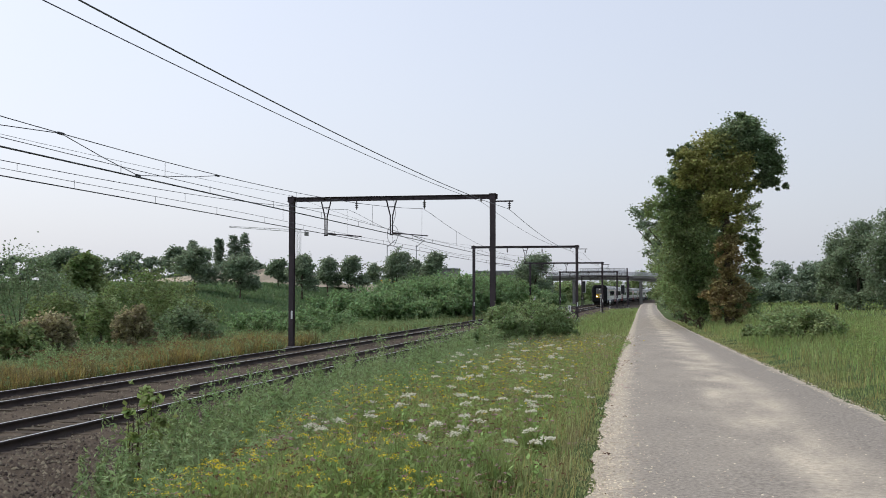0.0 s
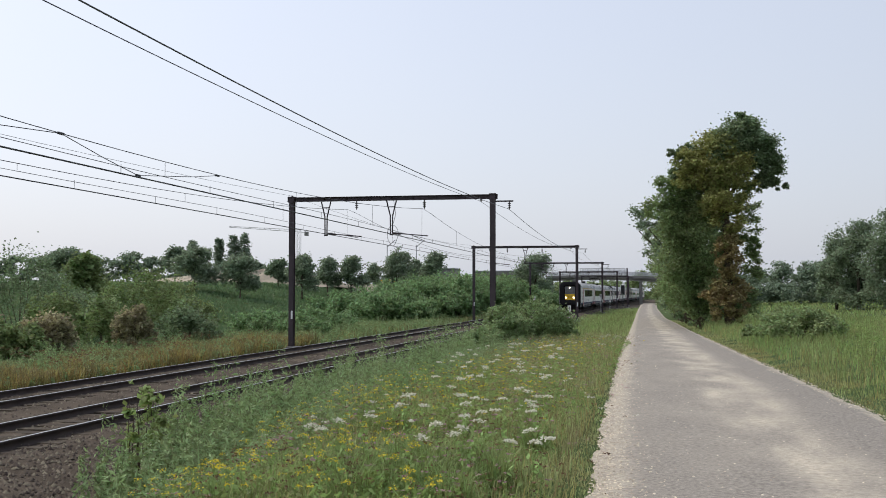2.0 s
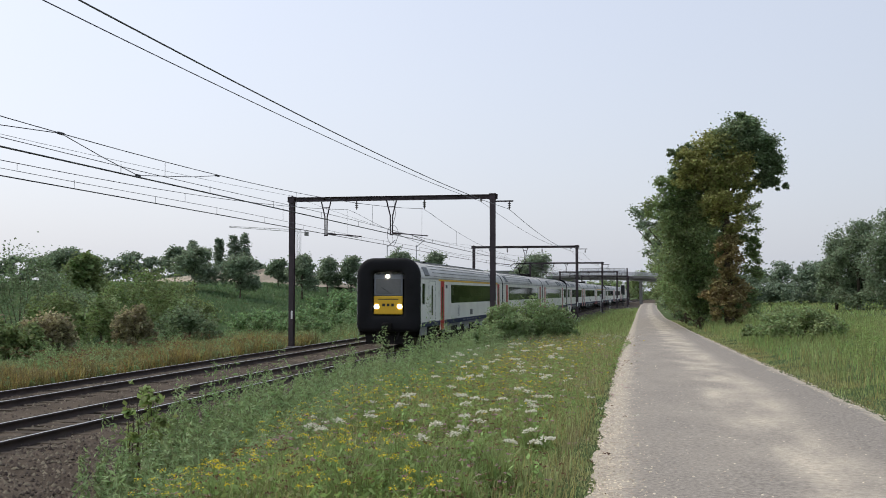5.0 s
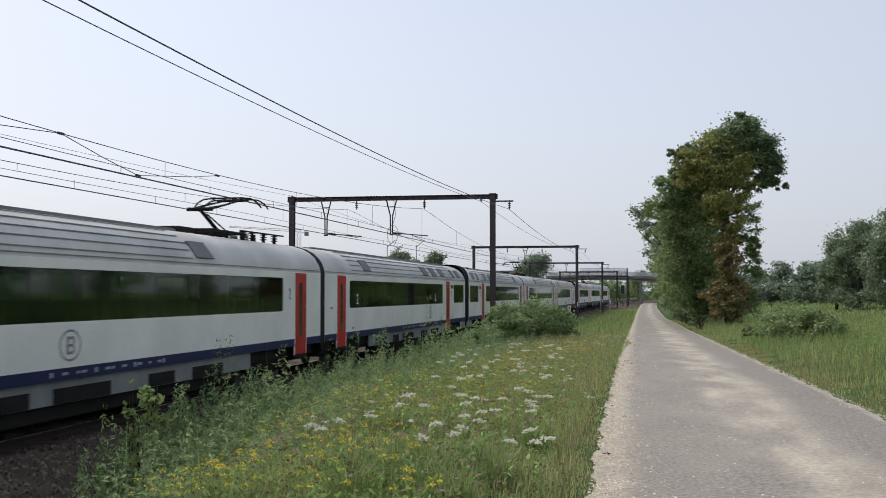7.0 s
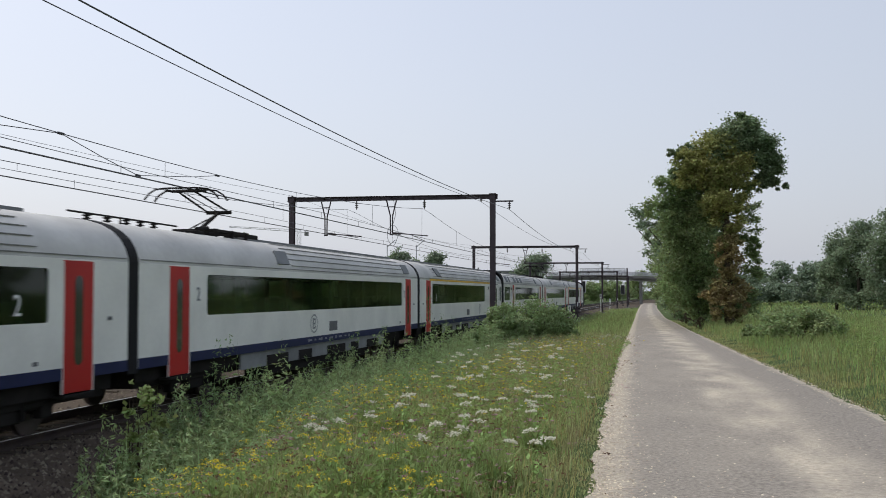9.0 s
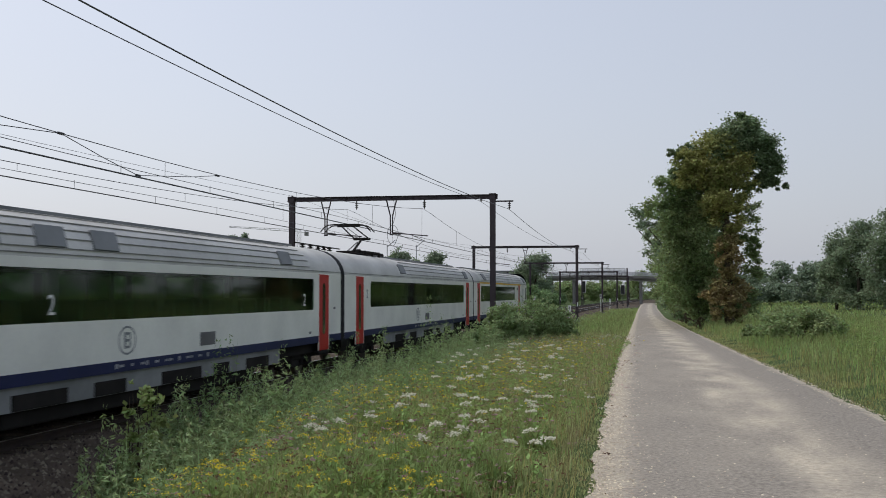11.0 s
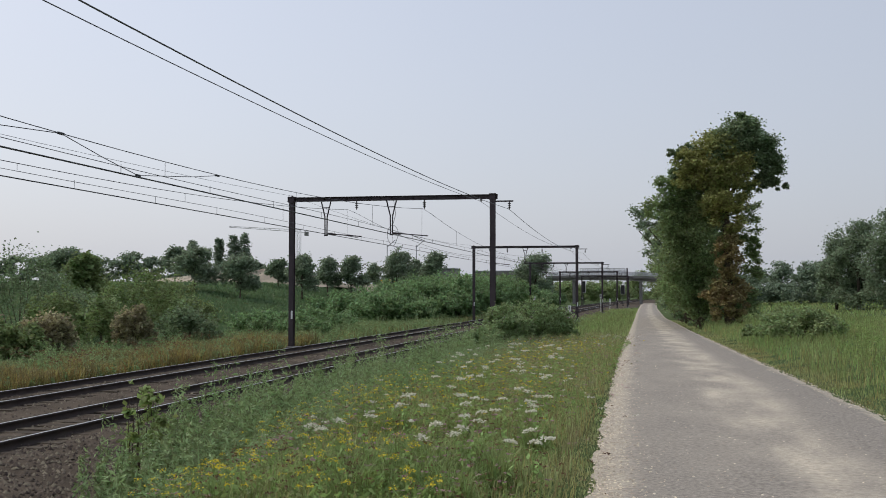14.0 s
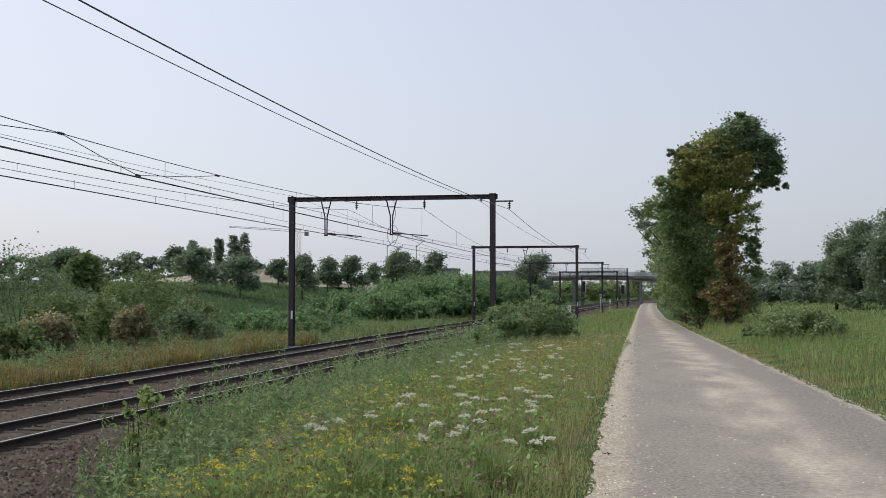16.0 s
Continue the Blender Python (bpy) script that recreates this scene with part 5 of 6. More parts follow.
# ---- the ivy-grown tree and the hedge beside the path ----
def build_ivy_tree():
    x, y = 4.9, 70.0
    z0 = float(ground_z(x, y)) - 0.1
    t = empty("ivy_tree", pose(x, y, z0))
    tagged(t, "tall leaning tree wrapped in ivy, half of it withered brown", "tree")
    bm = bmesh.new()
    limb_chain(bm, (0, 0, 0), (-0.3, 0, 8.5), 0.38, 0.2, 0.05, 6)
    limb_chain(bm, (-0.3, 0, 7.5), (0.5, 0, 12.5), 0.2, 0.05, 0.1, 4)
    limb_chain(bm, (-0.1, 0, 8.8), (2.6, 0, 9.1), 0.09, 0.02, 0.15, 4)
    limb_chain(bm, (-0.2, 0, 8.0), (1.9, -0.3, 11.2), 0.14, 0.03, 0.15, 4)
    limb_chain(bm, (-0.3, 0, 7.0), (-2.6, 0.4, 10.2), 0.13, 0.03, 0.15, 4)
    part("trunk", bm, M_BARK, t)

    def leaves(name, mat, lobes, n, size, clump, solid, label):
        pts = crown_points(lobes, n, clump * 0.8, solid, per=75)
        pts = pts[pts[:, 2] > 0.05]
        v, f = leaf_quads(pts, size * rng.uniform(0.6, 1.35, len(pts)), up=0.5)
        ob = new(name, raw_mesh(name, v, f, [mat]))
        ob.parent = t
        tagged(ob, label)
    leaves("dark_crown", M_DARK_LEAF, [(0.4, 0, 11.3, 1.5, 1.4, 1.5), (1.5, 0.2, 10.9, 1.5, 1.4, 1.3), (2.3, 0.2, 9.9, 1.1, 1.1, 1.0), (0.9, 0.3, 12.2, 0.9, 0.9, 0.9), (2.7, 0, 8.9, 0.75, 0.7, 0.45),
                                       (2.1, 0, 9.1, 0.8, 0.8, 0.6), (3.1, 0, 8.65, 0.3, 0.4, 0.22), (0.6, 0, 13.0, 0.35, 0.4, 0.5), (-0.8, 0.3, 11.6, 0.7, 0.8, 0.7), (-2.4, 0.3, 10.9, 0.8, 0.7, 0.6), (-3.3, 0.2, 10.9, 0.5, 0.5, 0.35), (-3.7, 0.2, 11.2, 0.25, 0.3, 0.18), (-3.2, 0.5, 9.6, 0.7, 0.7, 0.5)], 24000, 0.19, 0.24, 0.5, "dark green leafy crown")
    leaves("ivy", M_OLIVE_LEAF, [(-1.0, -0.4, 10.4, 1.4, 1.2, 1.5), (0.3, -0.8, 9.5, 1.2, 0.9, 1.5), (-0.3, -0.8, 8.2, 1.2, 1.0, 1.3), (-0.1, -0.8, 6.8, 0.9, 0.8, 1.3), (-0.4, -0.6, 11.2, 0.9, 0.8, 0.7),
                                 (0.1, -0.8, 5.6, 0.6, 0.7, 0.9), (-1.9, -0.3, 10.0, 0.9, 0.8, 1.0), (-1.5, -0.2, 8.9, 1.0, 0.8, 1.0), (-0.9, -0.6, 7.6, 0.8, 0.8, 1.0), (-2.5, -0.2, 10.4, 0.8, 0.7, 0.7), (-2.6, -0.1, 9.2, 0.8, 0.8, 0.9)], 26000, 0.19, 0.22, 0.4, "yellowing olive-green ivy")
    leaves("withered_ivy", M_BROWN_LEAF, [(-0.2, -0.8, 4.4, 0.85, 0.8, 1.6), (-0.1, -0.9, 2.6, 0.95, 0.9, 1.2), (-0.3, -1.0, 1.4, 1.2, 1.0, 0.9), (-1.0, -1.1, 2.0, 0.8, 0.7, 0.7), (0.4, -0.9, 1.7, 0.8, 0.7, 0.7), (-0.4, -0.9, 0.7, 1.0, 0.9, 0.6)], 10500, 0.17, 0.2, 0.4, "withered brown ivy round the trunk")
    leaves("lower_foliage", M_MID_LEAF, [(1.1, 0.8, 6.2, 0.75, 0.8, 1.5), (1.2, 0.8, 4.0, 0.7, 0.9, 1.8), (1.0, 0.6, 1.6, 0.8, 0.9, 1.1), (1.5, 0.4, 5.2, 0.4, 0.5, 0.5), (0.9, 0.3, 7.6, 0.7, 0.7, 0.9), (1.2, 0.2, 8.6, 0.7, 0.7, 0.5)], 7500, 0.17, 0.26, 0.5, "mid-green side shoots")
    leaves("shaded_foliage", M_MID_LEAF, [(-1.9, 1.2, 8.2, 1.2, 1.2, 1.2), (-2.2, 1.6, 6.4, 1.5, 1.4, 1.6), (-2.0, 1.5, 4.2, 1.4, 1.4, 1.8), (-1.9, 1.3, 2.0, 1.4, 1.3, 1.6), (-2.6, 0.6, 9.9, 0.6, 0.6, 0.5), (-2.5, 1.0, 8.6, 1.2, 1.0, 1.3), (-1.4, 0.8, 9.0, 1.0, 1.0, 1.0), (-3.3, 1.0, 6.6, 1.2, 1.1, 1.4), (-3.3, 1.0, 4.6, 1.2, 1.1, 1.5), (-3.1, 0.8, 2.4, 1.1, 1.0, 1.6), (-0.9, 0.6, 6.5, 1.0, 1.0, 2.0), (-0.8, 0.4, 3.6, 0.8, 1.0, 2.2), (-3.6, 1.0, 8.6, 1.0, 0.9, 0.9), (-4.4, 1.3, 7.4, 0.9, 0.9, 1.0)], 40000, 0.17, 0.24, 0.45, "green foliage on the shaded side")


build_ivy_tree()
for x, y, top, r, mat, lean in ((3.6, 80, 10.4, 2.1, M_DARK_LEAF, -1.5), (3.7, 88, 10.8, 2.2, M_MID_LEAF, -2.2), (3.6, 97, 11.6, 2.9, M_GREY_LEAF, -3.7), (3.6, 108, 12.2, 3.4, M_GREY_LEAF, -4.6),
                                (3.6, 122, 11.5, 3.0, M_MID_LEAF, -3.4), (5.2, 92, 9.4, 2.2, M_DARK_LEAF, 0.0), (3.4, 140, 11.0, 3.0, M_MID_LEAF, -2.5)):
    build_tree("hedge_tree", x, y, top, r, mat, 15000, 0.22, "leafy hedgerow tree overhanging the path", group="hedgerow beside the path", bare=0.02, lean=lean, per=100)
for x, y, top, r in ((3.2, 72, 3.6, 1.1), (3.1, 74.5, 5.6, 1.3), (3.1, 79, 6.2, 1.4), (3.0, 85, 6.2, 1.5), (2.9, 92, 6.2, 1.6), (2.8, 100, 6.0, 1.6), (2.8, 109, 6.0, 1.7), (2.8, 120, 6.0, 1.8), (2.8, 133, 6.0, 2.0)):
    build_bush("hedge_bush", x, y, top, r, M_MID_LEAF, 8000, 0.18, "dense green hedge bush beside the path", group="hedge beside the path")
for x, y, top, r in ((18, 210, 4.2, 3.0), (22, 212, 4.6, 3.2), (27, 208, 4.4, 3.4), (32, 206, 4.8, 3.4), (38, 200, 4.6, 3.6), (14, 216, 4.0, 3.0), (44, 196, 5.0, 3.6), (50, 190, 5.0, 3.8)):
    build_bush("field_hedge", x, y, top, r, M_HAZED_WOOD, 6000, 0.36, "dark green field hedge beyond the meadow", group="field hedge beyond the meadow")


# ---- grass, weeds and flowers ----
def blades(x, y, z, h, w, lean):
    """Bent grass blades: three triangles each."""
    n = len(x)
    a = rng.random(n) * math.tau
    dx, dy = np.cos(a), np.sin(a)
    b = a + math.pi / 2 + rng.normal(0, 0.4, n)
    lx, ly = np.cos(b) * lean * h, np.sin(b) * lean * h
    p = np.stack([x, y, z], -1)
    side = np.stack([dx, dy, np.zeros(n)], -1) * (w / 2)[:, None]
    mid = p + np.stack([lx * 0.3, ly * 0.3, h * 0.6], -1)
    tip = p + np.stack([lx, ly, h * (1 - 0.3 * lean)], -1)
    v = np.stack([p - side, p + side, mid + side * 0.7, mid - side * 0.7, tip], 1).reshape(-1, 3)
    k = np.arange(n)[:, None] * 5
    f = np.concatenate([k + [0, 1, 2], k + [0, 2, 3], k + [3, 2, 4]], 0)
    return v, f


def patchy(x, y, s, seed):
    """Smooth patches between 0 and 1."""
    return 0.5 + 0.5 * np.sin(x * s + seed + 1.7 * np.sin(y * s * 0.6 + seed)) * np.cos(y * s * 0.8 - seed + 1.3 * np.sin(x * s * 0.7))


def clear_of_ballast(x, y):
    """True off the open stones of the near shoulder."""
    return x - track_dx(y) > np.interp(y, [9, 13, 17, 19], [-4.6, -6.6, -8.6, -9.3]) + 0.25 * np.sin(y * 2.3) + rng.normal(0, 0.45, len(x))


def grass(name, n, x0, x1, y0, y1, h, w, mat, label, follow="x", power=1.5, keep=None, lean=0.5, sink=0.03):
    y = y0 + (y1 - y0) * rng.random(n) ** power
    x = x0 + (x1 - x0) * rng.random(n)
    if follow == "track":
        x = x + track_dx(y)
    elif follow == "left":
        x = path_edges(y)[0] + x
    elif follow == "right":
        x = path_edges(y)[1] + x
    if keep is not None:
        ok = keep(x, y)
        x, y = x[ok], y[ok]
    n = len(x)
    hh = h * rng.uniform(0.45, 1.25, n) * (0.6 + 0.8 * patchy(x, y, 0.9, len(name)))
    ww = w * rng.uniform(0.6, 1.3, n) * (1 + y / 45)
    v, f = blades(x, y, ground_z(x, y) - sink, hh, ww, lean * rng.uniform(0.3, 1.4, n))
    ob = new(name, raw_mesh(name, v, f, [mat]))
    tagged(ob, label, "grass", kind="stuff")
    return ob


grass("verge_grass", 92000, -8.6, -0.22, 6.5, 60, 0.27, 0.009, M_GRASS, "mixed green grass on the verge beside the path", follow="left", power=1.8, keep=clear_of_ballast)
grass("short_grass", 42000, -2.2, -0.04, 6.5, 120, 0.11, 0.009, M_GRASS, "short trodden grass along the edge of the path", follow="left", power=1.9)
grass("edge_creep_grass", 11000, -0.5, 0.14, 6.5, 60, 0.06, 0.009, M_GRASS, "short grass creeping over the edge of the path", follow="left", power=1.8)
grass("far_verge_grass", 22000, -8.0, 0.0, 55, 200, 0.40, 0.02, M_MEADOW, "green grass on the verge farther along", follow="left", power=1.3)
grass("dry_verge_grass", 13000, -8.4, -0.1, 6.5, 38, 0.32, 0.007, M_DRY, "dry yellow grass stalks in the verge", follow="left", power=1.7, keep=clear_of_ballast)
grass("meadow_grass", 82000, 0.7, 26, 9, 90, 0.46, 0.010, M_MEADOW, "tall green meadow grass beside the path", follow="right", power=1.5)
grass("dry_meadow_grass", 14000, 0.5, 22, 10, 80, 0.42, 0.007, M_DRY, "dry stalks among the meadow grass", follow="right", power=1.5)
grass("withered_edge_grass", 9000, 0.03, 0.9, 9, 60, 0.09, 0.009, M_DRY, "withered short grass along the path", follow="right", power=1.6)
grass("path_edge_grass", 20000, 0.04, 1.4, 9, 110, 0.12, 0.009, M_GRASS, "short grass along the far edge of the path", follow="right", power=1.7)
grass("far_meadow_grass", 26000, 3, 90, 70, 240, 0.4, 0.03, M_MEADOW, "green meadow grass far off", follow="right", power=1.2)
grass("golden_grass", 24000, -22.5, -18.6, 28, 60, 0.75, 0.012, M_RUST_GRASS, "golden dry grass along the far side of the line", follow="track", power=1.3, lean=1.0)
grass("golden_stalks", 9000, -24.5, -18.4, 14, 160, 0.55, 0.012, M_RUST_GRASS, "scattered golden stalks beside the line", follow="track", power=1.2, lean=0.8)
grass("lineside_grass", 40000, -34, -18.5, 14, 140, 0.55, 0.014, M_WEED, "rough green grass along the far side of the line", follow="track", power=1.2)
grass("field_grass", 80000, -84, -24, 24, 240, 0.45, 0.05, M_FIELD, "dark green grass of the raised field", follow="track", power=1.0)


def weeds(name, n, u0, u1, y0, y1, height, leaf, per, mat, label, power=1.6, aspect=0.22):
    """Upright leafy weeds: thin stems with leaves all the way up."""
    y = y0 + (y1 - y0) * rng.random(n) ** power
    x = u0 + (u1 - u0) * rng.random(n) + track_dx(y)
    ok = clear_of_ballast(x, y) | (x - track_dx(y) < -17)
    x, y = x[ok], y[ok]
    n = len(x)
    h = height * rng.uniform(0.35, 1.0, n) * (0.45 + 0.8 * patchy(x, y, 0.8, 2.0))
    h = np.where(rng.random(n) < 0.12, h * 1.45, h)
    z = ground_z(x, y) - 0.02
    lx, ly = rng.normal(0, 0.13, n) * h, rng.normal(0, 0.13, n) * h
    sv, sf = blades(x, y, z, h, np.full(n, 0.012), rng.uniform(0.02, 0.15, n))
    own = np.repeat(np.arange(n), per)
    t = rng.random(n * per) ** 0.75
    ang = rng.random(n * per) * math.tau
    out = (0.03 + 0.13 * (1 - t) ** 0.8) * rng.uniform(0.4, 1.2, n * per) * (h[own] / height + 0.2)
    px = np.stack([x[own] + lx[own] * t + np.cos(ang) * out, y[own] + ly[own] * t + np.sin(ang) * out, z[own] + h[own] * (0.06 + 0.96 * t)], -1)
    lv, lf = leaf_quads(px, 1.25 * leaf * (1.25 - 0.7 * t) * rng.uniform(0.7, 1.3, n * per), up=0.05, aspect=aspect)
    ob = new(name, raw_mesh(name, lv, lf, [mat]))
    tagged(ob, label, "weeds", kind="stuff")
    st = new("weed_stems", raw_mesh("weed_stems", sv, sf, [mat]))
    st.parent = ob
    st["kind"] = "stuff"


weeds("mugwort_weeds", 2300, -9.1, -5.6, 10.5, 64, 1.4, 0.115, 74, M_WEED, "tall grey-green mugwort weeds beside the ballast", aspect=0.14)
weeds("verge_herbs", 3400, -12, -1.4, 6.5, 50, 0.40, 0.06, 34, M_CLOVER, "leafy green herbs among the verge grass", power=1.8)
weeds("path_herbs", 2000, -4.2, -1.0, 6.5, 45, 0.26, 0.05, 30, M_CLOVER, "low leafy herbs and clover beside the path", power=1.7)
weeds("pale_herbs", 2300, -8.6, -3.6, 6.5, 50, 0.72, 0.07, 42, M_WEED, "pale green herbs among the verge grass", power=1.8, aspect=0.15)
weeds("lineside_weeds", 2600, -27, -18.6, 20, 110, 0.85, 0.12, 34, M_WEED, "grey-green weeds along the far side of the line", power=1.1)
weeds("meadow_weeds", 1700, 4.5, 28, 16, 70, 0.75, 0.08, 40, M_CLOVER, "leafy weeds in the meadow", power=1.3)


def flower_stuff(name, n, u0, u1, y0, y1, h0, h1, size, petals, mat, label, power=1.5, cluster=0.0, flat=2.0):
    m = max(4, n // 7) if cluster else n
    cy = y0 + (y1 - y0) * rng.random(m) ** power
    cx = u0 + (u1 - u0) * rng.random(m)
    own = rng.integers(0, m, n)
    y = cy[own] + rng.normal(0, 1, n) * cluster
    x = cx[own] + rng.normal(0, 1, n) * cluster * 0.6
    z = ground_z(x, y) + h0 + (h1 - h0) * rng.random(n)
    c = np.repeat(np.stack([x, y, z], -1), petals, 0)
    s = size * np.repeat(rng.uniform(0.6, 1.4, n), petals)
    p = c + rng.normal(0, 1, c.shape) * s[:, None] * np.array([0.55, 0.55, 0.12])
    v, f = leaf_quads(p, s * 0.9, up=flat)
    ob = new(name, raw_mesh(name, v, f, [mat]))
    tagged(ob, label, "wildflowers", kind="stuff")


flower_stuff("white_yarrow", 170, -3.8, -1.1, 12, 45, 0.30, 0.50, 0.034, 9, M_WHITE_FL, "small white yarrow heads among the grass", power=1.3, cluster=0.9, flat=0.6)
flower_stuff("yellow_flowers", 520, -3.8, -1.4, 12, 36, 0.32, 0.54, 0.026, 6, M_YELLOW_FL, "small yellow flowers among the grass", power=1.2, cluster=0.8, flat=0.5)
flower_stuff("dry_seed_heads", 1500, -3.6, -1.1, 13, 42, 0.30, 0.52, 0.026, 6, M_DRY, "straw-coloured withered heads in the verge", power=1.2, cluster=0.6, flat=0.2)
flower_stuff("pink_clover", 1100, -4.8, -0.8, 7.5, 40, 0.25, 0.48, 0.032, 7, M_PURPLE_FL, "dull pink clover heads in the verge", power=1.4, cluster=0.5)
flower_stuff("meadow_flowers", 90, 5.0, 14, 14, 45, 0.45, 0.8, 0.05, 8, M_WHITE_FL, "white flower heads in the meadow", power=1.1, cluster=0.5)


flower_stuff("seed_heads", 1800, -5.2, -0.7, 7.0, 45, 0.2, 0.5, 0.022, 5, M_SEED, "brown withered seed heads in the verge", power=1.5, cluster=0.45, flat=0.2)
flower_stuff("dock_seeds", 420, -24, -19, 18, 60, 0.5, 1.0, 0.06, 8, M_SEED, "rusty dock seed heads along the line", power=1.1, cluster=0.5, flat=0.2)


def build_tuft(x, y, seed):
    """A tuft of long bright grass blades."""
    n = 260
    a, q = rng.random(n) * math.tau, 0.16 * np.sqrt(rng.random(n))
    v, f = blades(q * np.cos(a), q * np.sin(a), np.zeros(n), rng.uniform(0.25, 0.52, n), rng.uniform(0.007, 0.013, n), rng.uniform(0.3, 1.1, n))
    ob = new("grass_tuft", raw_mesh("grass_tuft", v, f, [M_MEADOW]))
    ob.matrix_basis = pose(x, y, float(ground_z(x, y)) - 0.02, 0, 0, seed * 40)
    tagged(ob, "tuft of long bright green grass in the verge", "grass tuft", group="grass tufts in the verge")


for i, (x, y) in enumerate(((-1.9, 9.6), (-1.6, 10.1), (-2.2, 10.0), (-1.3, 9.2), (-1.8, 8.8), (-2.5, 9.3), (-1.2, 11.5), (-2.9, 12.5), (-2.3, 8.4), (-1.5, 8.2), (-3.2, 8.0), (4.6, 17.5), (5.4, 19.0), (6.4, 20.5), (4.9, 22.0), (7.0, 24.0))):
    build_tuft(x, y, i)


def build_flower(name, height, heads, radius, petals, mat, label):
    """A single flower plant: thin stem, a few heads of small petals, some leaves."""
    t = empty(name)
    tagged(t, label, "wildflower", group=name + "s on the verge")
    bm = bmesh.new()
    limb_chain(bm, (0, 0, 0), (0.03, 0.02, height), 0.004, 0.002, 0.1, 3)
    spots = []
    for k in range(heads):
        a = k * 2.4
        q = (0.0 if heads == 1 else 0.06 + 0.05 * (k % 3))
        spots.append((0.03 + q * math.cos(a), 0.02 + q * math.sin(a), height - 0.06 * (k % 3)))
        if heads > 1:
            st = bmesh.new()
            rod(st, (0.025, 0.015, height * 0.85), spots[-1], 0.002, seg=4)
            part("stalk", st, M_CLOVER, t)
    part("stem", bm, M_CLOVER, t)
    for sp in spots:
        c = np.repeat(np.array([sp]), petals, 0)
        ang, rad = rng.random(petals) * math.tau, radius * np.sqrt(rng.random(petals))
        c = c + np.stack([rad * np.cos(ang), rad * np.sin(ang), 0.006 + 0.38 * radius * (1 - (rad / radius) ** 2) + 0.006 * rng.normal(size=petals)], -1)
        v, f = leaf_quads(c, radius * 0.5 * rng.uniform(0.7, 1.2, petals), up=0.7)
        hd = new("flower_head", raw_mesh("flower_head", v, f, [mat]))
        hd.parent = t
    m = 14
    q = rng.random(m)
    c = np.stack([rng.normal(0, 0.04, m), rng.normal(0, 0.04, m), height * 0.75 * q], -1)
    v, f = leaf_quads(c, 0.06 * rng.uniform(0.7, 1.2, m))
    lv = new("leaves", raw_mesh("leaves", v, f, [M_CLOVER]))
    lv.parent = t
    return t


def scatter_flowers(first, n, x0, x1, y0, y1, power, seed, skew=0.0):
    r = random.Random(seed)
    for k in range(n):
        y = y0 + (y1 - y0) * r.random() ** power
        x = r.uniform(x0, x1) + skew * y
        m = pose(x, y, float(ground_z(x, y)) - 0.01, r.uniform(-9, 9), r.uniform(-9, 9), r.uniform(0, 360))
        if k == 0:
            first.matrix_basis = m
        else:
            copy_thing(first, m)


scatter_flowers(build_flower("wild_carrot", 0.50, 1, 0.062, 46, M_WHITE_FL, "white wild carrot umbel on a thin stem in the verge"), 85, -2.2, 0.2, 8.5, 30, 1.2, 3, skew=-0.085)
RAGWORT_FAR = build_flower("ragwort", 0.46, 3, 0.030, 14, M_YELLOW_FL, "yellow ragwort plant with a few heads in the verge")
scatter_flowers(build_flower("ragwort", 0.50, 3, 0.034, 16, M_YELLOW_FL, "yellow ragwort plant with several heads in the verge"), 85, -1.5, 0.6, 6.9, 14.0, 1.2, 4, skew=-0.27)
scatter_flowers(RAGWORT_FAR, 45, -1.2, 1.2, 12, 24, 1.0, 9, skew=-0.19)
build_bush("sapling", -7.75, 16.0, 1.2, 0.42, M_MEADOW, 1200, 0.10, "light green sapling beside the ballast")


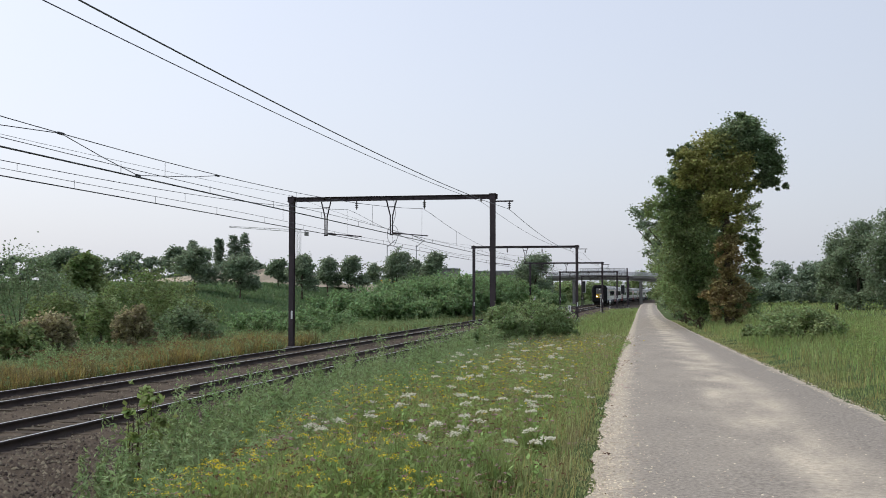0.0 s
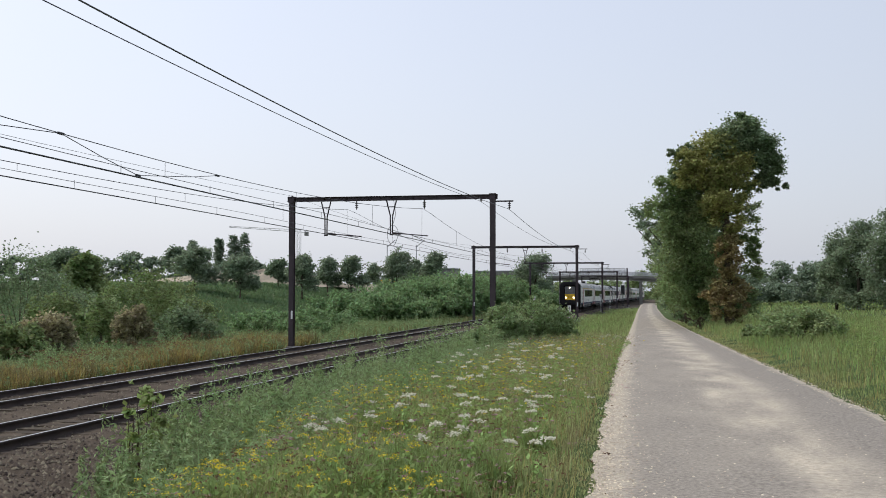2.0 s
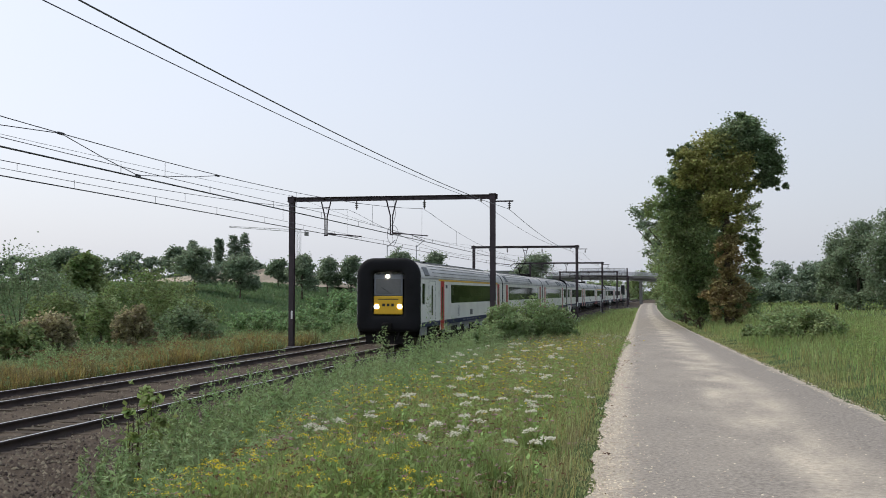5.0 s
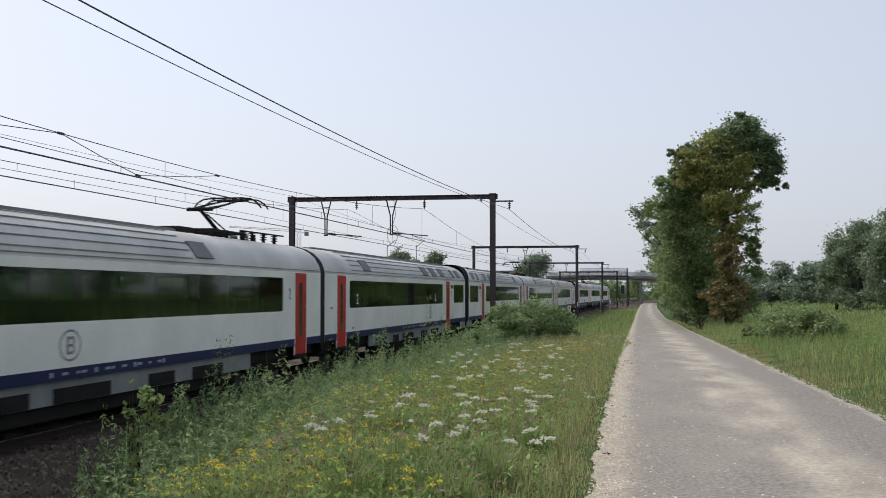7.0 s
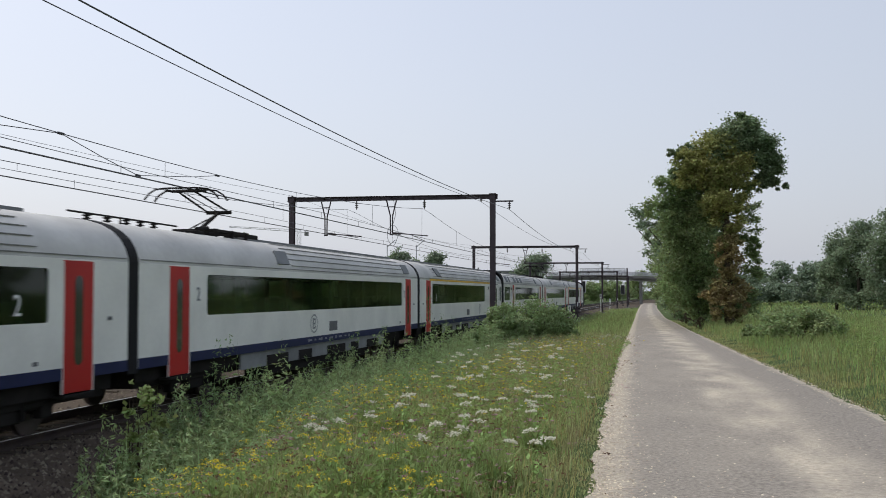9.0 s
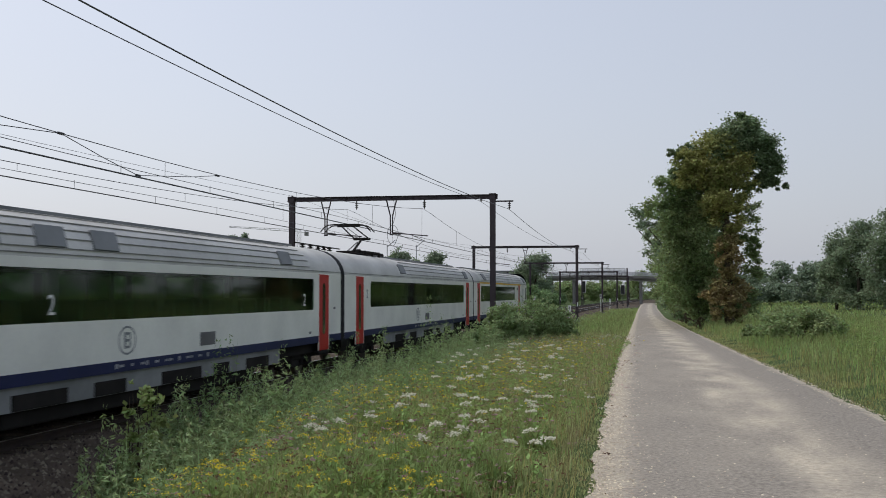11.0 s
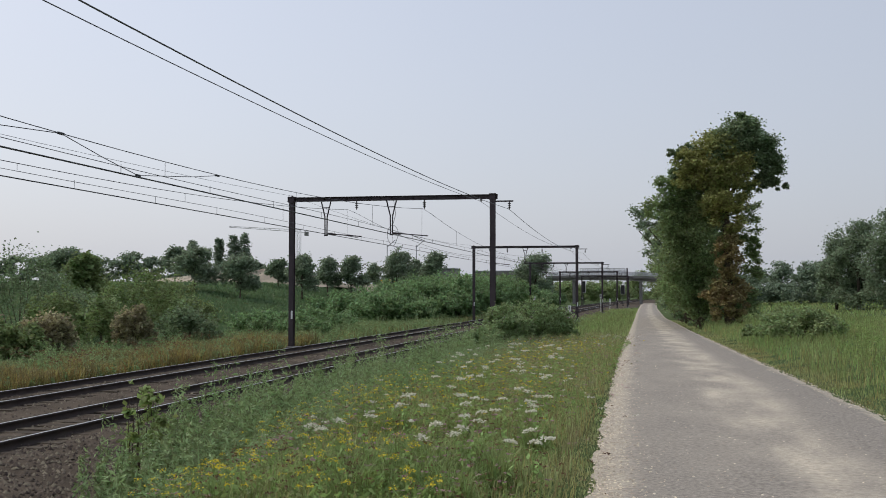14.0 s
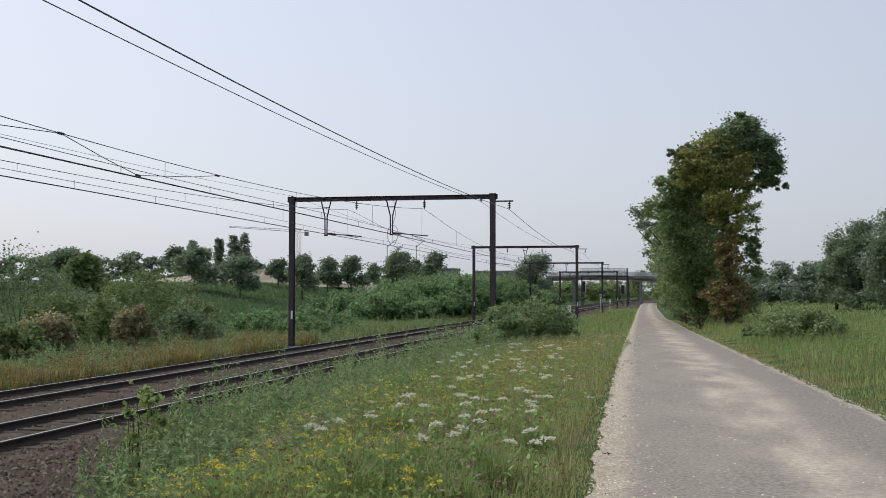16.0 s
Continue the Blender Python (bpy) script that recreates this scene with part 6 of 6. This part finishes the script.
# ---- road bridge, signals, posts, far buildings ----
def build_bridge():
    b = empty("road_bridge", pose(0, 302, 0))
    tagged(b, "grey concrete road bridge over the railway with steel railing", "bridge")
    def crown(x):
        return 7.35 - 0.0021 * (x + 15.0) ** 2

    xs = [-27.5 + 2.15 * k for k in range(31)]
    def ribbon(bm, profile):
        """A closed profile (y, height over the crown line) swept along the bridge."""
        rows = [[bm.verts.new((x, p, crown(x) + q)) for p, q in profile] for x in xs]
        for r0, r1 in zip(rows, rows[1:]):
            for k in range(len(profile)):
                j = (k + 1) % len(profile)
                bm.faces.new((r0[k], r0[j], r1[j], r1[k]))
        bm.faces.new(rows[0])
        bm.faces.new(rows[-1][::-1])
        bmesh.ops.recalc_face_normals(bm, faces=bm.faces[:])

    bm = bmesh.new()
    ribbon(bm, [(-4.4, -0.3), (-4.4, -0.8), (-3.8, -0.85), (-3.8, -1.3), (3.8, -1.3), (3.8, -0.85), (4.4, -0.8), (4.4, -0.3)])
    part("deck", bm, M_CONCRETE, b)
    for y in (-4.55, 4.55):
        bm = bmesh.new()
        ribbon(bm, [(y - 0.14, 0.0), (y - 0.14, -0.6), (y + 0.14, -0.6), (y + 0.14, 0.0)])
        part("parapet", bm, M_CONCRETE, b)
        bm = bmesh.new()
        for x0, x1 in zip(xs, xs[1:]):
            for dz in (0.3, 0.62, 0.95):
                rod(bm, (x0, y, crown(x0) + dz), (x1, y, crown(x1) + dz), 0.06, seg=6)
            rod(bm, (x0, y, crown(x0) - 0.1), (x0, y, crown(x0) + 1.0), 0.06, seg=6)
        part("railing", bm, M_GALV, b, "galvanised steel railing")
        bm = bmesh.new()
        for k in range(9):
            rod(bm, (-18.4 + 1.475 * k, y * 0.985, crown(-12) - 0.1), (-18.4 + 1.475 * k, y * 0.985, crown(-12) + 1.75), 0.06, seg=6)
        for dz in (0.9, 1.3, 1.75):
            rod(bm, (-18.4, y * 0.985, crown(-12) + dz), (-6.6, y * 0.985, crown(-12) + dz), 0.06, seg=6)
        part("safety_screen", bm, M_GALV, b, "raised steel screen over the tracks")
    for x in (-27.2, 36.8):
        bm = bmesh.new()
        box(bm, x, 0, (crown(x) - 2.0) / 2, 1.6, 9.2, crown(x) - 0.6, bevel=0.05)
        part("abutment", bm, M_CONCRETE, b)
    for x in (-20.2, -2.4, 6.5, 16.0, 26.0):
        for y in (-3.2, 0, 3.2):
            bm = bmesh.new()
            rod(bm, (x, y, -0.6), (x, y, crown(x) - 1.2), 0.42, seg=14)
            part("pier", bm, M_CONCRETE, b)
    for x in (-20.2, -2.4):
        bm = bmesh.new()
        box(bm, x, 0, crown(x) - 1.4, 0.9, 8.4, 0.5, bevel=0.05)
        part("pier_cap", bm, M_CONCRETE, b)


build_bridge()


def build_signal(x, y, z0, z1):
    s = empty("railway_signal", pose(x, y, 0))
    tagged(s, "black railway signal panel with white edging on a dark post", "railway signal", group="signals beside the line")
    bm = bmesh.new()
    rod(bm, (0, 0, -0.5), (0, 0, z1), 0.08)
    box(bm, 0, 0, -0.4, 0.5, 0.5, 0.3)
    part("post", bm, M_BLACK, s)
    bm = bmesh.new()
    box(bm, 0, -0.14, (z0 + z1) / 2, 0.95, 0.06, z1 - z0, bevel=0.02)
    part("edging", bm, M_SIGN, s)
    bm = bmesh.new()
    box(bm, 0, -0.18, (z0 + z1) / 2, 0.80, 0.06, z1 - z0 - 0.16, bevel=0.02)
    pn = part("panel", bm, M_BLACK, s)
    for k in range(3):
        bm = bmesh.new()
        rod(bm, (0, -0.2, z0 + 0.5 + 0.5 * k), (0, -0.34, z0 + 0.5 + 0.5 * k), 0.13, seg=14)
        part("lamp_hood", bm, M_BLACK, pn)


build_signal(-15.1, 257, 2.5, 5.3)
build_signal(-5.9, 247, 2.2, 4.3)


def build_post(x, y, top, w):
    p = empty("marker_post", pose(x, y, 0))
    tagged(p, "white enamel marker plate on a short post beside the line", "marker post", group="marker posts beside the line")
    z0 = float(ground_z(x, y))
    bm = bmesh.new()
    rod(bm, (0, 0, z0 - 0.2), (0, 0, top - 0.1), 0.04)
    part("post", bm, M_SIGN, p)
    bm = bmesh.new()
    box(bm, 0, -0.06, top - 0.3, w, 0.03, 0.6, bevel=0.01)
    pl = part("plate", bm, M_SIGN, p)
    bm = bmesh.new()
    box(bm, 0, -0.08, top - 0.28, w * 0.25, 0.01, 0.3)
    part("mark_bar", bm, M_BLACK, pl)


for x, y, top, w in ((-7.9, 110, 1.25, 0.32), (-7.4, 170, 2.3, 0.35), (-17.1, 165, 2.0, 0.4), (-6.9, 195, 1.5, 0.3)):
    build_post(x, y, top, w)


def build_heap(x, y, r, h):
    n = 36
    bm = bmesh.new()
    z0 = float(ground_z(x, y))
    rings = []
    for k in range(9):
        q = k / 8
        ring = []
        for i in range(n):
            a = i * math.tau / n
            rr = r * (1 - q) * (1 + 0.18 * math.sin(3 * a + x) + 0.08 * math.sin(7 * a + y))
            ring.append(bm.verts.new((rr * 1.7 * math.cos(a), rr * math.sin(a), h * (q ** 1.15) * (1 + 0.1 * math.sin(4 * a)) - 0.3 * (k == 0))))
        rings.append(ring)
    for a, b in zip(rings, rings[1:]):
        for i in range(n):
            bm.faces.new((a[i], a[(i + 1) % n], b[(i + 1) % n], b[i]))
    bmesh.ops.remove_doubles(bm, verts=bm.verts[:], dist=0.01)
    ob = part("earth_mound", bm, M_SAND, smooth=True)
    ob.matrix_basis = pose(x, y, z0 - 0.1)
    tagged(ob, "heap of pale sandy earth on the raised field", "earth heap", group="sand heaps")


for x, y, r, h in ((-77.5, 214, 7, 3.0), (-88, 216, 8, 2.6), (-96, 225, 7, 2.4), (-70, 218, 6, 2.2), (-60, 226, 8, 1.9), (-51, 232, 8, 1.6), (-104, 235, 9, 1.8)):
    build_heap(x, y, r, h)


def build_truck():
    z = float(ground_z(-66, 275)) + 0.0
    t = empty("box_truck", pose(-66, 275, z))
    tagged(t, "white and yellow box truck parked on the raised field", "truck")
    bm = bmesh.new()
    box(bm, 0, 0, 2.3, 3.9, 2.3, 1.3, bevel=0.06)
    part("cargo_box", bm, M_SIGN, t, "white cargo box")
    bm = bmesh.new()
    box(bm, 0, 0, 1.25, 3.9, 2.3, 0.75, bevel=0.06)
    part("lower_body", bm, M_YELLOW, t, "yellow lower body")
    for x in (-1.2, 1.2):
        for y in (-0.95, 0.95):
            bm = bmesh.new()
            rod(bm, (x, y - 0.12, 0.42), (x, y + 0.12, 0.42), 0.42, seg=16)
            part("wheel", bm, M_BLACK, t)


build_truck()


def build_house(x, y, w, d, h, mat, label):
    z = float(ground_z(x, y)) - 0.2
    t = empty("building", pose(x, y, z))
    tagged(t, label, "building", group="low buildings far off")
    bm = bmesh.new()
    box(bm, 0, 0, h / 2, w, d, h)
    part("wall", bm, mat, t)
    bm = bmesh.new()
    box(bm, 0, 0, h + 0.1, w + 0.4, d + 0.4, 0.25)
    part("roof", bm, M_GALV, t)
    for k in range(int(w // 4)):
        bm = bmesh.new()
        box(bm, -w / 2 + 2 + 4 * k, -d / 2 - 0.02, h * 0.55, 1.4, 0.08, 1.2)
        part("window", bm, M_BLACK, t)


build_house(-57.5, 286, 15, 8, 6.0, M_CONCRETE, "low grey concrete building beyond the field")
build_house(-43.5, 320, 13, 8, 8.5, M_CONCRETE, "flat-roofed pale building behind the trees")


def build_crane():
    c = empty("tower_crane", pose(-131, 400, 0))
    tagged(c, "pale slender tower crane far beyond the field", "tower crane")
    bm = bmesh.new()
    for s in (-0.6, 0.6):
        for q in (-0.6, 0.6):
            rod(bm, (s, q, 0), (s, q, 27), 0.09, seg=5)
    for k in range(13):
        rod(bm, (-0.6, -0.6, 2 * k), (0.6, -0.6, 2 * k + 2), 0.06, seg=4)
    part("tower", bm, M_GALV, c)
    bm = bmesh.new()
    for dz, dy in ((0, -0.4), (0, 0.4), (0.9, 0)):
        rod(bm, (3.5, dy, 25.4 + dz), (-28, dy, 27.8 + dz * 0.4), 0.10, seg=5)
    for k in range(16):
        x = 3 - 2 * k
        rod(bm, (x, 0, 25.5 + 0.075 * (3 - x)), (x - 1, 0, 26.3 + 0.06 * (3 - x)), 0.05, seg=4)
    part("jib", bm, M_GALV, c)
    bm = bmesh.new()
    box(bm, 3.0, 0, 25.0, 1.4, 1.0, 1.6, bevel=0.05)
    part("counterweight", bm, M_CONCRETE, c)


build_crane()
for x, y, top in ((-55.5, 230, 12.8), (-49.3, 231, 12.8)):
    bm = bmesh.new()
    z = float(ground_z(x, y))
    rod(bm, (x, y, z - 0.2), (x, y, top), 0.14, 0.09)
    rod(bm, (x, y, top - 0.4), (x + 1.8, y, top + 1.1), 0.09)
    lp = part("street_lamp", bm, M_GALV)
    tagged(lp, "grey street lamp with a slanted arm", "street lamp", group="street lamps on the field road")


motions()
